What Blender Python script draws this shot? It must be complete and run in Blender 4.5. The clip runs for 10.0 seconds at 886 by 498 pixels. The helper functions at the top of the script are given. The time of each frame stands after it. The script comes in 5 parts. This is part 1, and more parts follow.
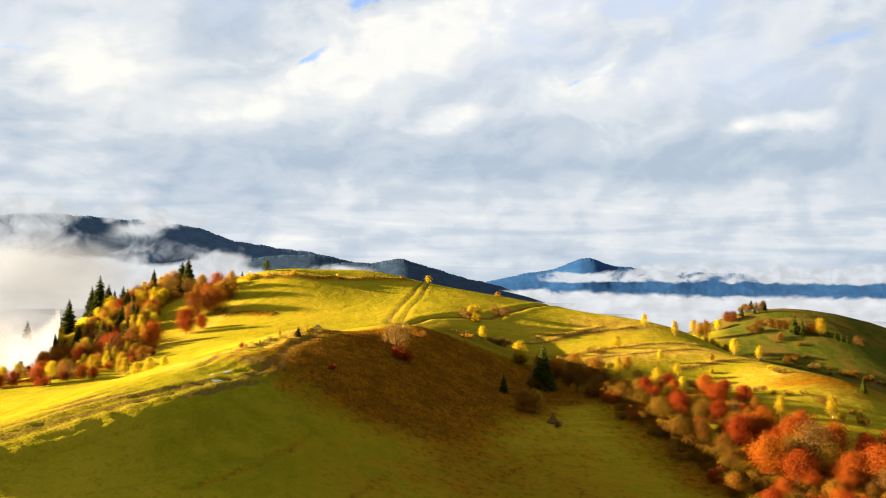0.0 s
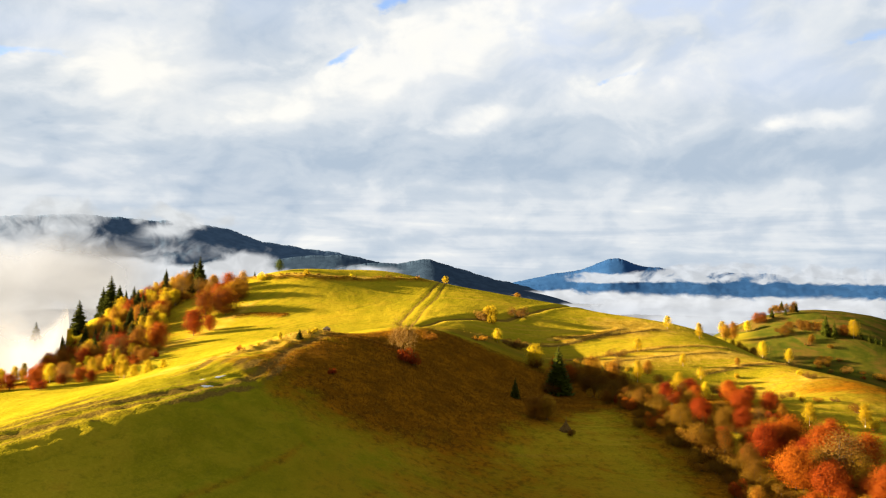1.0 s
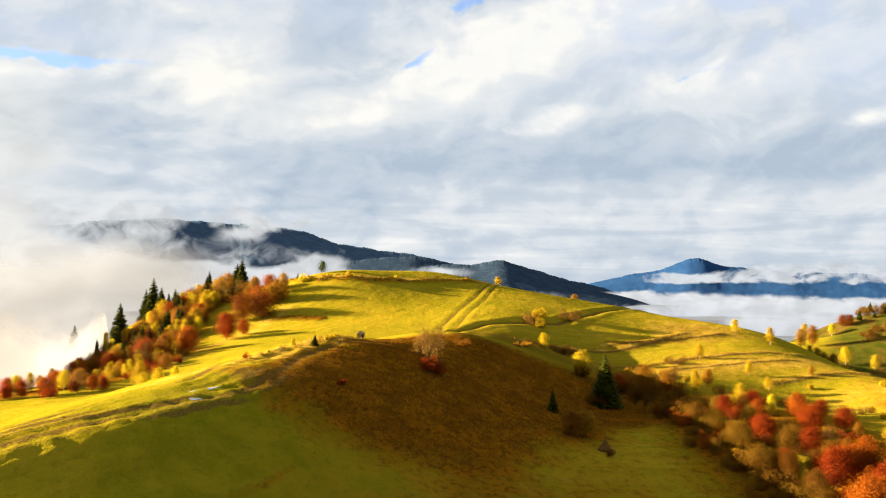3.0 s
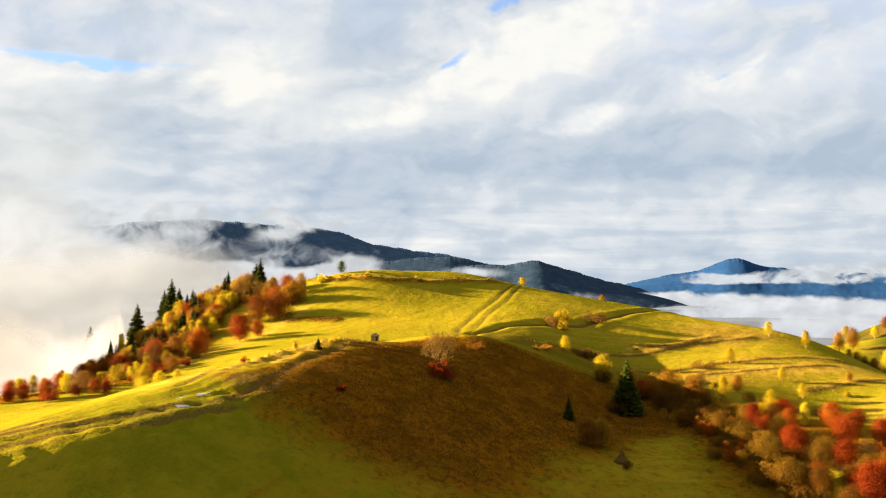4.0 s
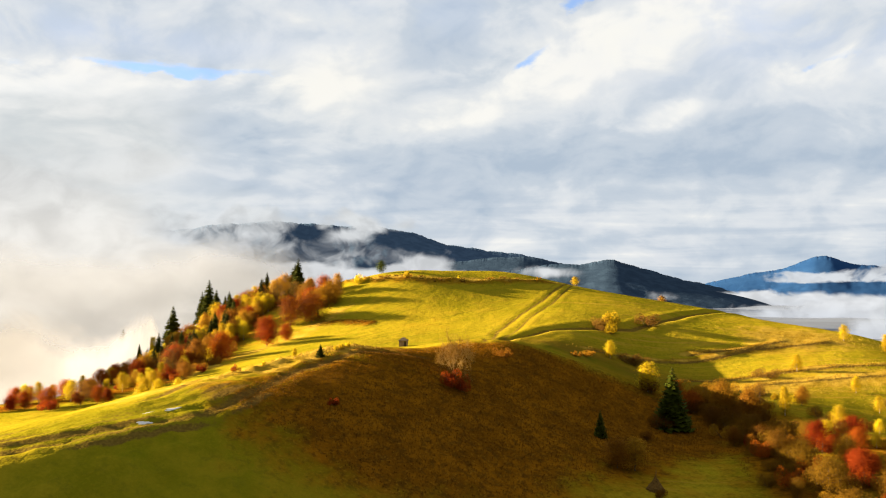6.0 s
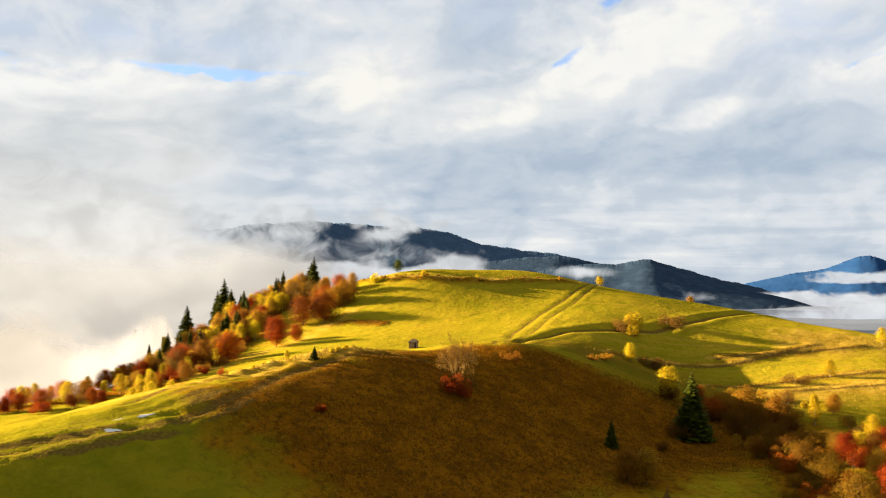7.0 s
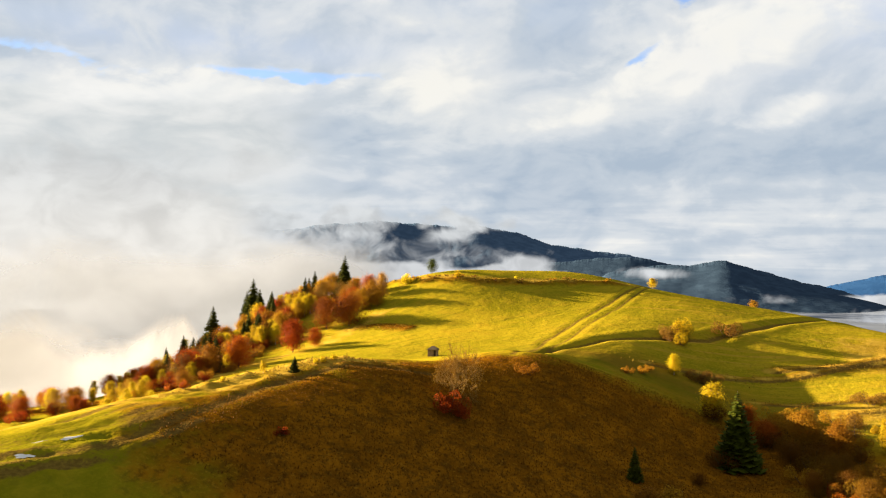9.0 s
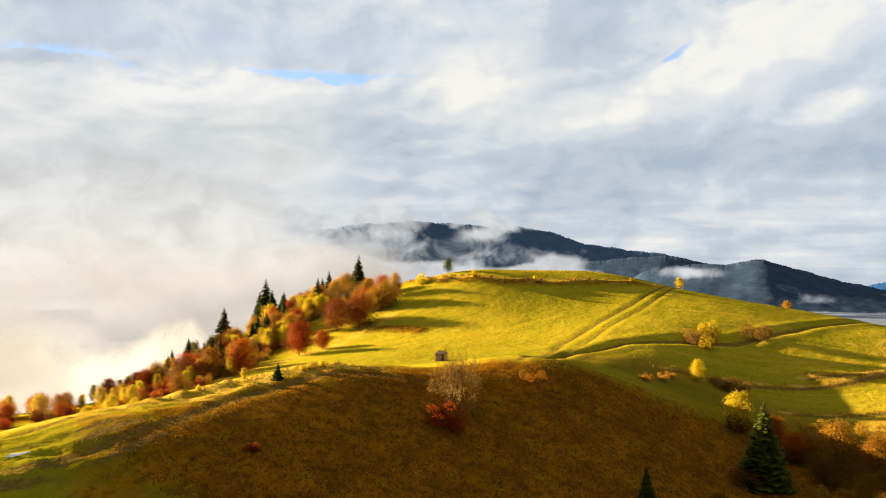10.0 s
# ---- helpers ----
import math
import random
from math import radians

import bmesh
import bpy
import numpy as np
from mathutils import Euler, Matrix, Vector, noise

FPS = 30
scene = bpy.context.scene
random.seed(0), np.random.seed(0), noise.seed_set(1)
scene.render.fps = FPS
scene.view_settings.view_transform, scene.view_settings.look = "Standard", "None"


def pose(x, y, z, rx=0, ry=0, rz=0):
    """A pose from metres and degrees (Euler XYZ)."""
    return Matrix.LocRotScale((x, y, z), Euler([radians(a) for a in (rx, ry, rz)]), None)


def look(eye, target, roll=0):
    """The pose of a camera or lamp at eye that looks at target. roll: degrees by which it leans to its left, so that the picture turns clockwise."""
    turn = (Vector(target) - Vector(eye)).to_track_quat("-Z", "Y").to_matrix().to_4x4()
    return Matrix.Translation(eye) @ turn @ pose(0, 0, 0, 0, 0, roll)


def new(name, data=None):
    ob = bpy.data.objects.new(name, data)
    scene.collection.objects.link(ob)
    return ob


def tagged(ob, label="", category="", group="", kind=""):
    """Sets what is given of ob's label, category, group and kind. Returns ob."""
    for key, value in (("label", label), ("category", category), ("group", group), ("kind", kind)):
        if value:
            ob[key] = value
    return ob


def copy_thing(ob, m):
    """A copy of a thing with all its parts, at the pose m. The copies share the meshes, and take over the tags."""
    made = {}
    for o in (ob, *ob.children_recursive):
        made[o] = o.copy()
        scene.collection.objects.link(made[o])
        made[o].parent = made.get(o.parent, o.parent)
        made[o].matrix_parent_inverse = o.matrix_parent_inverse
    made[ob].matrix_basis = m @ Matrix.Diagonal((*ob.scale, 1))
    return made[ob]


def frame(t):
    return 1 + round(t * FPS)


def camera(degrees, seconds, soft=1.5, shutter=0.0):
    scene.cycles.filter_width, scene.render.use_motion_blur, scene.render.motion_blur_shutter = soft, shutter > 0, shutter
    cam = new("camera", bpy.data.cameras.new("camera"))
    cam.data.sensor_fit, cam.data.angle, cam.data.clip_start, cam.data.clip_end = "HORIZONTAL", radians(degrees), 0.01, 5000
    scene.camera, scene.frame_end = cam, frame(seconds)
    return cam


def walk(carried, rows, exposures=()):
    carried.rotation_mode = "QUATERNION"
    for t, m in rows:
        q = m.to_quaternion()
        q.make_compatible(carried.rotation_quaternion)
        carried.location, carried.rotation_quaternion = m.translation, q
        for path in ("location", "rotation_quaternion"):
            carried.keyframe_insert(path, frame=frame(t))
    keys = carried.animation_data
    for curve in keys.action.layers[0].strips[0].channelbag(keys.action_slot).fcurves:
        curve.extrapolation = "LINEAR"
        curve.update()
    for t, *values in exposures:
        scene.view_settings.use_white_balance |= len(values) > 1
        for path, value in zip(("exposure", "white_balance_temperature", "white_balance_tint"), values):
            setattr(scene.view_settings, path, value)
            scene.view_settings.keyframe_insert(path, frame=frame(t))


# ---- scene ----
EXPOSURE = 3.8
cam = camera(55.0, 10.0, soft=1.15)
PATH = [
    (0, (8.065, 1.898, 56.997), (7.946, 3.893, 57.07), 1.0),
    (0.5, (10.563, 7.945, 57.011), (10.412, 9.938, 57.084), 1.0),
    (1, (13.292, 13.98, 57.066), (13.107, 15.97, 57.139), 1.0),
    (1.5, (16.166, 19.745, 56.98), (15.942, 21.731, 57.054), 0.9),
    (2, (18.868, 25.743, 56.961), (18.599, 27.723, 57.034), 0.9),
    (2.5, (21.759, 31.888, 57.102), (21.44, 33.861, 57.175), 0.8),
    (4, (29.205, 50.456, 57.369), (28.757, 52.404, 57.442), 0.8),
    (4.5, (31.62, 56.764, 57.506), (31.127, 58.701, 57.579), 0.7),
    (5, (33.912, 63.162, 57.514), (33.376, 65.087, 57.588), 0.7),
    (5.5, (36.07, 69.538, 57.581), (35.491, 71.451, 57.654), 0.6),
    (7, (42.014, 89.41, 57.425), (41.312, 91.282, 57.495), 0.6),
    (7.5, (43.507, 96.68, 57.453), (42.767, 98.537, 57.523), 0.8),
    (8, (44.761, 103.686, 57.626), (43.982, 105.527, 57.696), 0.8),
    (8.5, (45.798, 110.774, 57.756), (44.978, 112.597, 57.826), 0.8),
    (9, (46.508, 118.045, 57.873), (45.651, 119.85, 57.942), 0.9),
    (9.5, (46.916, 125.476, 58.01), (46.022, 127.264, 58.078), 0.9),
    (10, (47.174, 133.154, 58.132), (46.245, 134.924, 58.199), 0.8),
]
walk(cam, [(t, look(eye, target, roll)) for t, eye, target, roll in PATH], exposures=[(0, EXPOSURE + 0.06), (5, EXPOSURE), (10, EXPOSURE - 0.07)])

# ---- world, sun, exposure ----
SUN_AZ, SUN_EL = radians(2), radians(11.9)      # heading of the shadows from +x, height of the sun
to_sun = Vector((-math.cos(SUN_EL) * math.cos(SUN_AZ), -math.cos(SUN_EL) * math.sin(SUN_AZ), math.sin(SUN_EL)))
sun = new("sun", bpy.data.lights.new("sun", "SUN"))
sun.data.energy, sun.data.angle, sun.data.color = 3.8, radians(0.6), (1.0, 0.83, 0.58)
sun.matrix_world = look((0, 0, 300), Vector((0, 0, 300)) - to_sun)


class Graph:
    """Short hand for shader nodes."""

    def __init__(self, tree):
        self.tree = tree
        tree.nodes.clear()

    def node(self, kind, **values):
        n = self.tree.nodes.new(kind)
        for key, value in values.items():
            if key in n.inputs:
                self.put(n.inputs[key], value)
            else:
                setattr(n, key, value)
        return n

    def put(self, socket, value):
        if isinstance(value, bpy.types.NodeSocket):
            self.tree.links.new(value, socket)
        else:
            socket.default_value = value

    def math(self, op, a, b=0.0, c=0.0):
        n = self.tree.nodes.new("ShaderNodeMath")
        n.operation = op
        for socket, value in zip(n.inputs, (a, b, c)):
            self.put(socket, value)
        return n.outputs[0]

    def mix(self, fac, a, b, blend="MIX"):
        n = self.tree.nodes.new("ShaderNodeMix")
        n.data_type, n.blend_type = "RGBA", blend
        self.put(n.inputs[0], fac)
        for socket, value in ((n.inputs[6], a), (n.inputs[7], b)):
            self.put(socket, (*value, 1) if isinstance(value, tuple) else value)
        return n.outputs[2]

    def span(self, value, low, high, a=0.0, b=1.0):
        n = self.tree.nodes.new("ShaderNodeMapRange")
        n.interpolation_type = "SMOOTHSTEP"
        for socket, v in zip(n.inputs, (value, low, high, a, b)):
            self.put(socket, v)
        return n.outputs[0]

    def xyz(self, x, y, z):
        n = self.tree.nodes.new("ShaderNodeCombineXYZ")
        for socket, value in zip(n.inputs, (x, y, z)):
            self.put(socket, value)
        return n.outputs[0]

    def noise(self, vector, scale, detail=4.0, rough=0.55, warp=0.0):
        n = self.tree.nodes.new("ShaderNodeTexNoise")
        if vector is not None:
            self.put(n.inputs["Vector"], vector)
        n.inputs["Scale"].default_value, n.inputs["Detail"].default_value = scale, detail
        n.inputs["Roughness"].default_value, n.inputs["Distortion"].default_value = rough, warp
        return n.outputs[0]


def make_sky():
    world = bpy.data.worlds.new("sky")
    scene.world = world
    world.use_nodes = True
    g = Graph(world.node_tree)
    way = g.node("ShaderNodeTexCoord").outputs["Generated"]
    sep = g.node("ShaderNodeSeparateXYZ", Vector=way).outputs
    az = g.math("MULTIPLY", g.math("ARCTAN2", sep[0], sep[1]), 57.2958)      # degrees to the right of +y
    el = g.math("MULTIPLY", g.math("ARCSINE", sep[2]), 57.2958)              # degrees above the horizon

    def blob(a, e, wide, high, turn=0.0):
        """A soft round spot of sky."""
        c, s = math.cos(radians(turn)), math.sin(radians(turn))
        da, de = g.math("SUBTRACT", az, a), g.math("SUBTRACT", el, e)
        u = g.math("DIVIDE", g.math("ADD", g.math("MULTIPLY", da, c), g.math("MULTIPLY", de, s)), wide)
        v = g.math("DIVIDE", g.math("SUBTRACT", g.math("MULTIPLY", de, c), g.math("MULTIPLY", da, s)), high)
        r = g.math("ADD", g.math("MULTIPLY", u, u), g.math("MULTIPLY", v, v))
        return g.math("EXPONENT", g.math("MULTIPLY", r, -1.0))

    def total(parts):
        out = parts[0]
        for p in parts[1:]:
            out = g.math("ADD", out, p)
        return out

    # cloud decks, flattened towards the horizon
    lift = g.math("POWER", g.math("MAXIMUM", g.math("ADD", el, 1.5), 0.0), 0.85)
    across = g.math("MULTIPLY", az, 0.060)
    up = g.math("MULTIPLY", g.math("SUBTRACT", lift, g.math("MULTIPLY", az, g.math("MULTIPLY", g.span(el, 4, 14), 0.05))), 0.165)

    def field(scale, detail, rough, warp, z, off=0.0):
        return g.noise(g.xyz(g.math("SUBTRACT", across, off), g.math("ADD", up, off * 1.4), z), scale, detail, rough, warp)

    deck, puff, fluff = field(1.25, 4.0, 0.50, 0.3, 3.3), field(3.6, 6.0, 0.52, 0.35, 7.1), field(7.5, 5.0, 0.55, 0.2, 2.2)
    edge_light = g.math("SUBTRACT", puff, field(3.6, 6.0, 0.52, 0.35, 7.1, 0.05))
    streak = g.noise(g.xyz(g.math("MULTIPLY", az, 0.045), g.math("MULTIPLY", el, 0.55), 1.7), 1.5, 6.0, 0.55, 0.6)
    low_sky = g.span(el, 7.5, 3.0)
    flat_az, flat_el = az, el
    # the clouds' outlines are torn by the finer noise
    az = total([az, g.math("MULTIPLY", g.math("SUBTRACT", puff, 0.5), 4.5), g.math("MULTIPLY", g.math("SUBTRACT", fluff, 0.5), 2.4)])
    el = total([el, g.math("MULTIPLY", g.math("SUBTRACT", field(3.2, 6.0, 0.55, 0.3, 11.4), 0.5), 2.4), g.math("MULTIPLY", g.math("SUBTRACT", fluff, 0.5), 1.4)])

    def sharp(value, low, high):
        return g.span(value, low, high)

    sunny = blob(-26.2, 13.2, 4.4, 2.9)
    tower = blob(-6.0, 15.6, 10.5, 2.3, 17)
    ledge = blob(-18.0, 10.6, 6.0, 1.1, 8)
    lens = sharp(blob(-3.6, 10.7, 3.0, 1.0, 9), 0.10, 0.95)
    east = blob(10.5, 13.6, 9.0, 1.5, 12)
    wisp = sharp(blob(18.2, 10.1, 3.8, 0.8, 4), 0.10, 0.95)
    roof = blob(-44.0, 11.9, 12.5, 1.3, 1)
    top_left = blob(-36.0, 17.0, 9.0, 2.0, 4)
    gloom = total([g.math("MULTIPLY", blob(-31.5, 10.2, 6.5, 2.0, 3), 0.75), g.math("MULTIPLY", blob(-9.0, 8.3, 13.0, 1.9, 5), 0.55), g.math("MULTIPLY", blob(6.0, 7.6, 12.0, 1.5, 2), 0.55),
                   g.math("MULTIPLY", blob(-16.5, 15.0, 3.5, 2.2), 0.55), g.math("MULTIPLY", blob(-20.5, 7.2, 9.0, 1.5, 3), 0.35), g.math("MULTIPLY", blob(20.0, 8.0, 9.0, 1.2, 2), 0.40)])
    light = total([0.47, g.math("MULTIPLY", g.math("SUBTRACT", deck, 0.5), 0.50), g.math("MULTIPLY", g.math("SUBTRACT", puff, 0.5), 0.46), g.math("MULTIPLY", edge_light, 0.75),
                   g.math("MULTIPLY", sunny, 0.50), g.math("MULTIPLY", g.math("POWER", tower, 0.7), 0.58), g.math("MULTIPLY", ledge, 0.20), g.math("MULTIPLY", lens, 0.34), g.math("MULTIPLY", east, 0.30),
                   g.math("MULTIPLY", wisp, 0.38), g.math("MULTIPLY", roof, 0.46), g.math("MULTIPLY", top_left, 0.14), g.math("MULTIPLY", gloom, -0.42),
                   g.math("MULTIPLY", g.math("MULTIPLY", g.math("SUBTRACT", streak, 0.45), 1.15), low_sky)])
    # thin high veil that lets some blue through, mostly towards the upper east
    veil = g.math("MULTIPLY", total([g.math("MULTIPLY", blob(9.0, 17.2, 12.0, 2.6, 8), 0.9), g.math("MULTIPLY", blob(17.0, 13.0, 8.0, 2.0), 0.5), g.math("MULTIPLY", blob(-21.0, 17.5, 7.0, 1.8), 0.35), g.math("MULTIPLY", blob(-44.0, 15.0, 14.0, 1.2), 0.6)]), g.span(puff, 0.66, 0.40))
    grey = g.mix(g.span(light, 0.10, 0.42), (0.435, 0.525, 0.635), (0.560, 0.630, 0.710))
    grey = g.mix(g.span(light, 0.38, 0.66), grey, (0.715, 0.755, 0.795))
    grey = g.mix(g.span(light, 0.62, 0.98), grey, (0.945, 0.935, 0.895))
    warm = g.math("MINIMUM", total([sunny, g.math("MULTIPLY", tower, 0.7), g.math("MULTIPLY", ledge, 0.3)]), 1.0)
    cloud = g.mix(g.math("MULTIPLY", warm, 0.30), grey, (0.93, 0.905, 0.80))
    cloud = g.mix(g.math("MULTIPLY", g.math("MINIMUM", veil, 1.0), 0.75), cloud, (0.62, 0.72, 0.92))
    # the great bank of vapour that stands over the western valley
    front = total([flat_az, g.math("MULTIPLY", g.math("SUBTRACT", deck, 0.5), 26.0), g.math("MULTIPLY", g.math("SUBTRACT", puff, 0.5), 14.0)])
    bank = g.math("MULTIPLY", g.span(front, -27.0, -41.0), g.span(el, 12.6, 11.2))
    steam = g.mix(g.span(total([puff, g.math("MULTIPLY", flat_el, -0.014)]), 0.18, 0.62), (0.64, 0.675, 0.68), (0.86, 0.86, 0.835))
    steam = g.mix(g.math("MULTIPLY", roof, 0.7), steam, (0.98, 0.98, 0.96))
    cloud = g.mix(g.math("MULTIPLY", bank, 0.85), cloud, steam)
    slits = total([blob(-36.5, 13.1, 6.5, 0.55, 2), g.math("MULTIPLY", blob(-51.0, 13.3, 5.0, 0.6, -3), 0.8), g.math("MULTIPLY", blob(-12.2, 14.9, 2.0, 0.40, 30), 0.8), g.math("MULTIPLY", blob(-9.0, 18.1, 1.6, 0.5, 20), 1.0),
                   g.math("MULTIPLY", blob(6.8, 13.6, 2.6, 0.35, 14), 0.7), g.math("MULTIPLY", blob(22.0, 15.3, 3.0, 0.5, 10), 0.7)])
    gap = g.math("MULTIPLY", g.span(total([slits, g.math("MULTIPLY", g.math("SUBTRACT", fluff, 0.5), 1.2)]), 0.40, 1.0), 0.75)
    sky = g.node("ShaderNodeTexSky", sky_type="NISHITA")
    sky.sun_disc, sky.sun_elevation, sky.sun_rotation = False, SUN_EL, math.atan2(to_sun.x, to_sun.y)
    sky.altitude, sky.ozone_density = 900, 2.0
    clear = g.node("ShaderNodeBackground", Color=g.mix(0.6, sky.outputs[0], (0.20, 0.56, 1.6)), Strength=0.034)
    cover = g.node("ShaderNodeBackground", Color=cloud, Strength=g.math("MULTIPLY", g.span(flat_el, 19, 75, 1.0, 1.7), SKY_LEVEL))      # an overcast sky is brightest overhead
    both = g.node("ShaderNodeMixShader")
    g.put(both.inputs[0], g.math("SUBTRACT", 1.0, gap))
    g.put(both.inputs[1], clear.outputs[0])
    g.put(both.inputs[2], cover.outputs[0])
    g.node("ShaderNodeOutputWorld", Surface=both.outputs[0])


SKY_LEVEL = 0.074
make_sky()


# ---- materials ----
def material(name):
    m = bpy.data.materials.new(name)
    m.use_nodes = True
    return m, Graph(m.node_tree)


def finish(g, shader):
    g.node("ShaderNodeOutputMaterial", Surface=shader)


def place_of(g):
    return g.node("ShaderNodeNewGeometry").outputs["Position"]


def scaled(g, vector, x, y, z):
    n = g.node("ShaderNodeVectorMath", operation="MULTIPLY")
    g.put(n.inputs[0], vector)
    n.inputs[1].default_value = (x, y, z)
    return n.outputs[0]


def bump(g, height, strength, distance):
    return g.node("ShaderNodeBump", Height=height, Strength=strength, Distance=distance).outputs[0]


def total_of(g, base, *waves):
    """Base with noises laid over it, each about its middle."""
    for wave, much in waves:
        base = g.math("ADD", base, g.math("MULTIPLY", g.math("SUBTRACT", wave, 0.5), much))
    return base


def turned(g, vector, angle, along, across):
    """Map coordinates turned and stretched, for streaks that run one way."""
    c, s = math.cos(radians(angle)), math.sin(radians(angle))
    sep = g.node("ShaderNodeSeparateXYZ", Vector=vector).outputs
    u = g.math("ADD", g.math("MULTIPLY", sep[0], c * along), g.math("MULTIPLY", sep[1], s * along))
    v = g.math("ADD", g.math("MULTIPLY", sep[0], -s * across), g.math("MULTIPLY", sep[1], c * across))
    return g.xyz(u, v, 0.0)


def ground_material():
    m, g = material("meadow")
    p = place_of(g)
    cover = g.node("ShaderNodeAttribute", attribute_name="cover").outputs
    sep = g.node("ShaderNodeSeparateColor", Color=cover["Color"]).outputs
    brown, bare, lush_shade, moor_shade = sep[0], sep[1], sep[2], cover["Alpha"]
    east = g.span(g.node("ShaderNodeSeparateXYZ", Vector=p).outputs[0], -45.0, -10.0)
    patch = g.noise(p, 0.022, 4, 0.55, 0.5)
    clump = g.noise(p, 0.16, 5, 0.6)
    tuft = g.noise(p, 0.55, 4, 0.6)
    blade = g.noise(p, 1.6, 4, 0.65)
    road = g.noise(turned(g, p, 54, 0.030, 0.42), 1.0, 6, 0.60, 0.5)
    contour = g.noise(turned(g, p, 20, 0.022, 0.40), 1.0, 6, 0.62, 0.7)
    streak = g.math("ADD", g.math("MULTIPLY", contour, east), g.math("MULTIPLY", road, g.math("SUBTRACT", 1.0, east)))
    grass = g.mix(g.span(patch, 0.36, 0.64), (0.124, 0.100, 0.003), (0.196, 0.138, 0.006))
    grass = g.mix(g.span(clump, 0.42, 0.70, 0, 0.50), grass, (0.215, 0.130, 0.008))
    grass = g.mix(g.span(streak, 0.50, 0.64, 0, 0.48), grass, (0.088, 0.078, 0.004))
    grass = g.mix(g.math("MULTIPLY", g.span(streak, 0.46, 0.36, 0, 0.6), east), grass, (0.235, 0.135, 0.014))
    grass = g.mix(g.span(tuft, 0.50, 0.68, 0, 0.45), grass, (0.078, 0.070, 0.003))
    grass = g.mix(g.span(blade, 0.46, 0.62, 0, 0.40), grass, (0.250, 0.178, 0.010))
    # grass of the shaded slopes, its base darker and browner than the sunlit meadow
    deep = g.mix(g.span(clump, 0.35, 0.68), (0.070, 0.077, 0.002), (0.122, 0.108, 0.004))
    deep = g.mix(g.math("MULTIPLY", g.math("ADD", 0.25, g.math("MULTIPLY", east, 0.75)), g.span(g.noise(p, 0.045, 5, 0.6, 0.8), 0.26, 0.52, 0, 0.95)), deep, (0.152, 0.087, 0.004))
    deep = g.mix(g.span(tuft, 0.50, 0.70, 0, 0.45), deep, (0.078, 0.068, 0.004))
    grass = g.mix(g.math("MULTIPLY", lush_shade, 0.9), grass, deep)
    # dark hill grass whose colour also carries shade
    dim_turf = g.mix(g.span(clump, 0.35, 0.65), (0.028, 0.032, 0.003), (0.046, 0.042, 0.004))
    dim_turf = g.mix(g.span(g.noise(p, 0.035, 5, 0.6, 0.8), 0.46, 0.60, 0, 0.85), dim_turf, (0.070, 0.040, 0.007))
    grass = g.mix(moor_shade, grass, dim_turf)
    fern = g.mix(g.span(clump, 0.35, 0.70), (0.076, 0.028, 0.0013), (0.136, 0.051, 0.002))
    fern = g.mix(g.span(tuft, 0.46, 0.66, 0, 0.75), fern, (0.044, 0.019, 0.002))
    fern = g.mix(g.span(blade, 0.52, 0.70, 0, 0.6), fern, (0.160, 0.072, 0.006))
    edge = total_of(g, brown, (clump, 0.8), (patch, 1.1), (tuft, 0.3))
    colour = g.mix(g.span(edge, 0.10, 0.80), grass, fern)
    hay = g.mix(g.span(clump, 0.36, 0.66), (0.190, 0.108, 0.009), (0.275, 0.168, 0.020))
    hay = g.mix(g.span(tuft, 0.54, 0.70, 0, 0.55), hay, (0.105, 0.056, 0.006))
    parched = g.node("ShaderNodeAttribute", attribute_name="dry").outputs["Fac"]
    colour = g.mix(g.span(total_of(g, parched, (clump, 0.9), (streak, 0.8), (tuft, 0.4)), 0.25, 0.75, 0, 0.92), colour, hay)
    # soil of the tracks; the same dark tone draws the shaded bank faces
    soil = g.mix(g.span(blade, 0.35, 0.65), (0.100, 0.058, 0.012), (0.058, 0.032, 0.007))
    wear_shade = g.math("ADD", bare, g.math("MULTIPLY", g.math("SUBTRACT", blade, 0.5), 0.8))
    colour = g.mix(g.span(wear_shade, 0.40, 0.75, 0, 0.85), colour, soil)
    tall = g.math("ADD", g.math("MULTIPLY", clump, 1.0), g.math("ADD", g.math("MULTIPLY", tuft, g.math("ADD", 0.30, g.math("MULTIPLY", brown, 0.35))), g.math("MULTIPLY", blade, 0.22)))
    b = g.node("ShaderNodeBsdfPrincipled", Roughness=0.9, Normal=bump(g, tall, 0.72, 0.60))
    g.put(b.inputs["Base Color"], colour)
    b.inputs["Specular IOR Level"].default_value = 0.0
    finish(g, b.outputs[0])
    return m


def leaf_material(name, low, high, dark, glow=0.35):
    m, g = material(name)
    island = g.node("ShaderNodeNewGeometry").outputs["Random Per Island"]
    whole = g.node("ShaderNodeObjectInfo").outputs["Random"]
    colour = g.mix(island, low, high)
    colour = g.mix(g.span(island, 0.72, 1.0, 0, 0.35), colour, dark)
    tone = g.node("ShaderNodeHueSaturation", Color=colour)
    g.put(tone.inputs["Hue"], g.math("ADD", 0.488, g.math("MULTIPLY", whole, 0.024)))
    g.put(tone.inputs["Value"], g.math("ADD", 0.75, g.math("MULTIPLY", whole, 0.5)))
    b = g.node("ShaderNodeBsdfPrincipled", Roughness=0.75)
    b.inputs["Specular IOR Level"].default_value = 0.03
    g.put(b.inputs["Base Color"], tone.outputs[0])
    thin = g.node("ShaderNodeBsdfTranslucent", Color=tone.outputs[0])
    both = g.node("ShaderNodeMixShader")
    both.inputs[0].default_value = glow
    g.put(both.inputs[1], b.outputs[0])
    g.put(both.inputs[2], thin.outputs[0])
    finish(g, both.outputs[0])
    return m


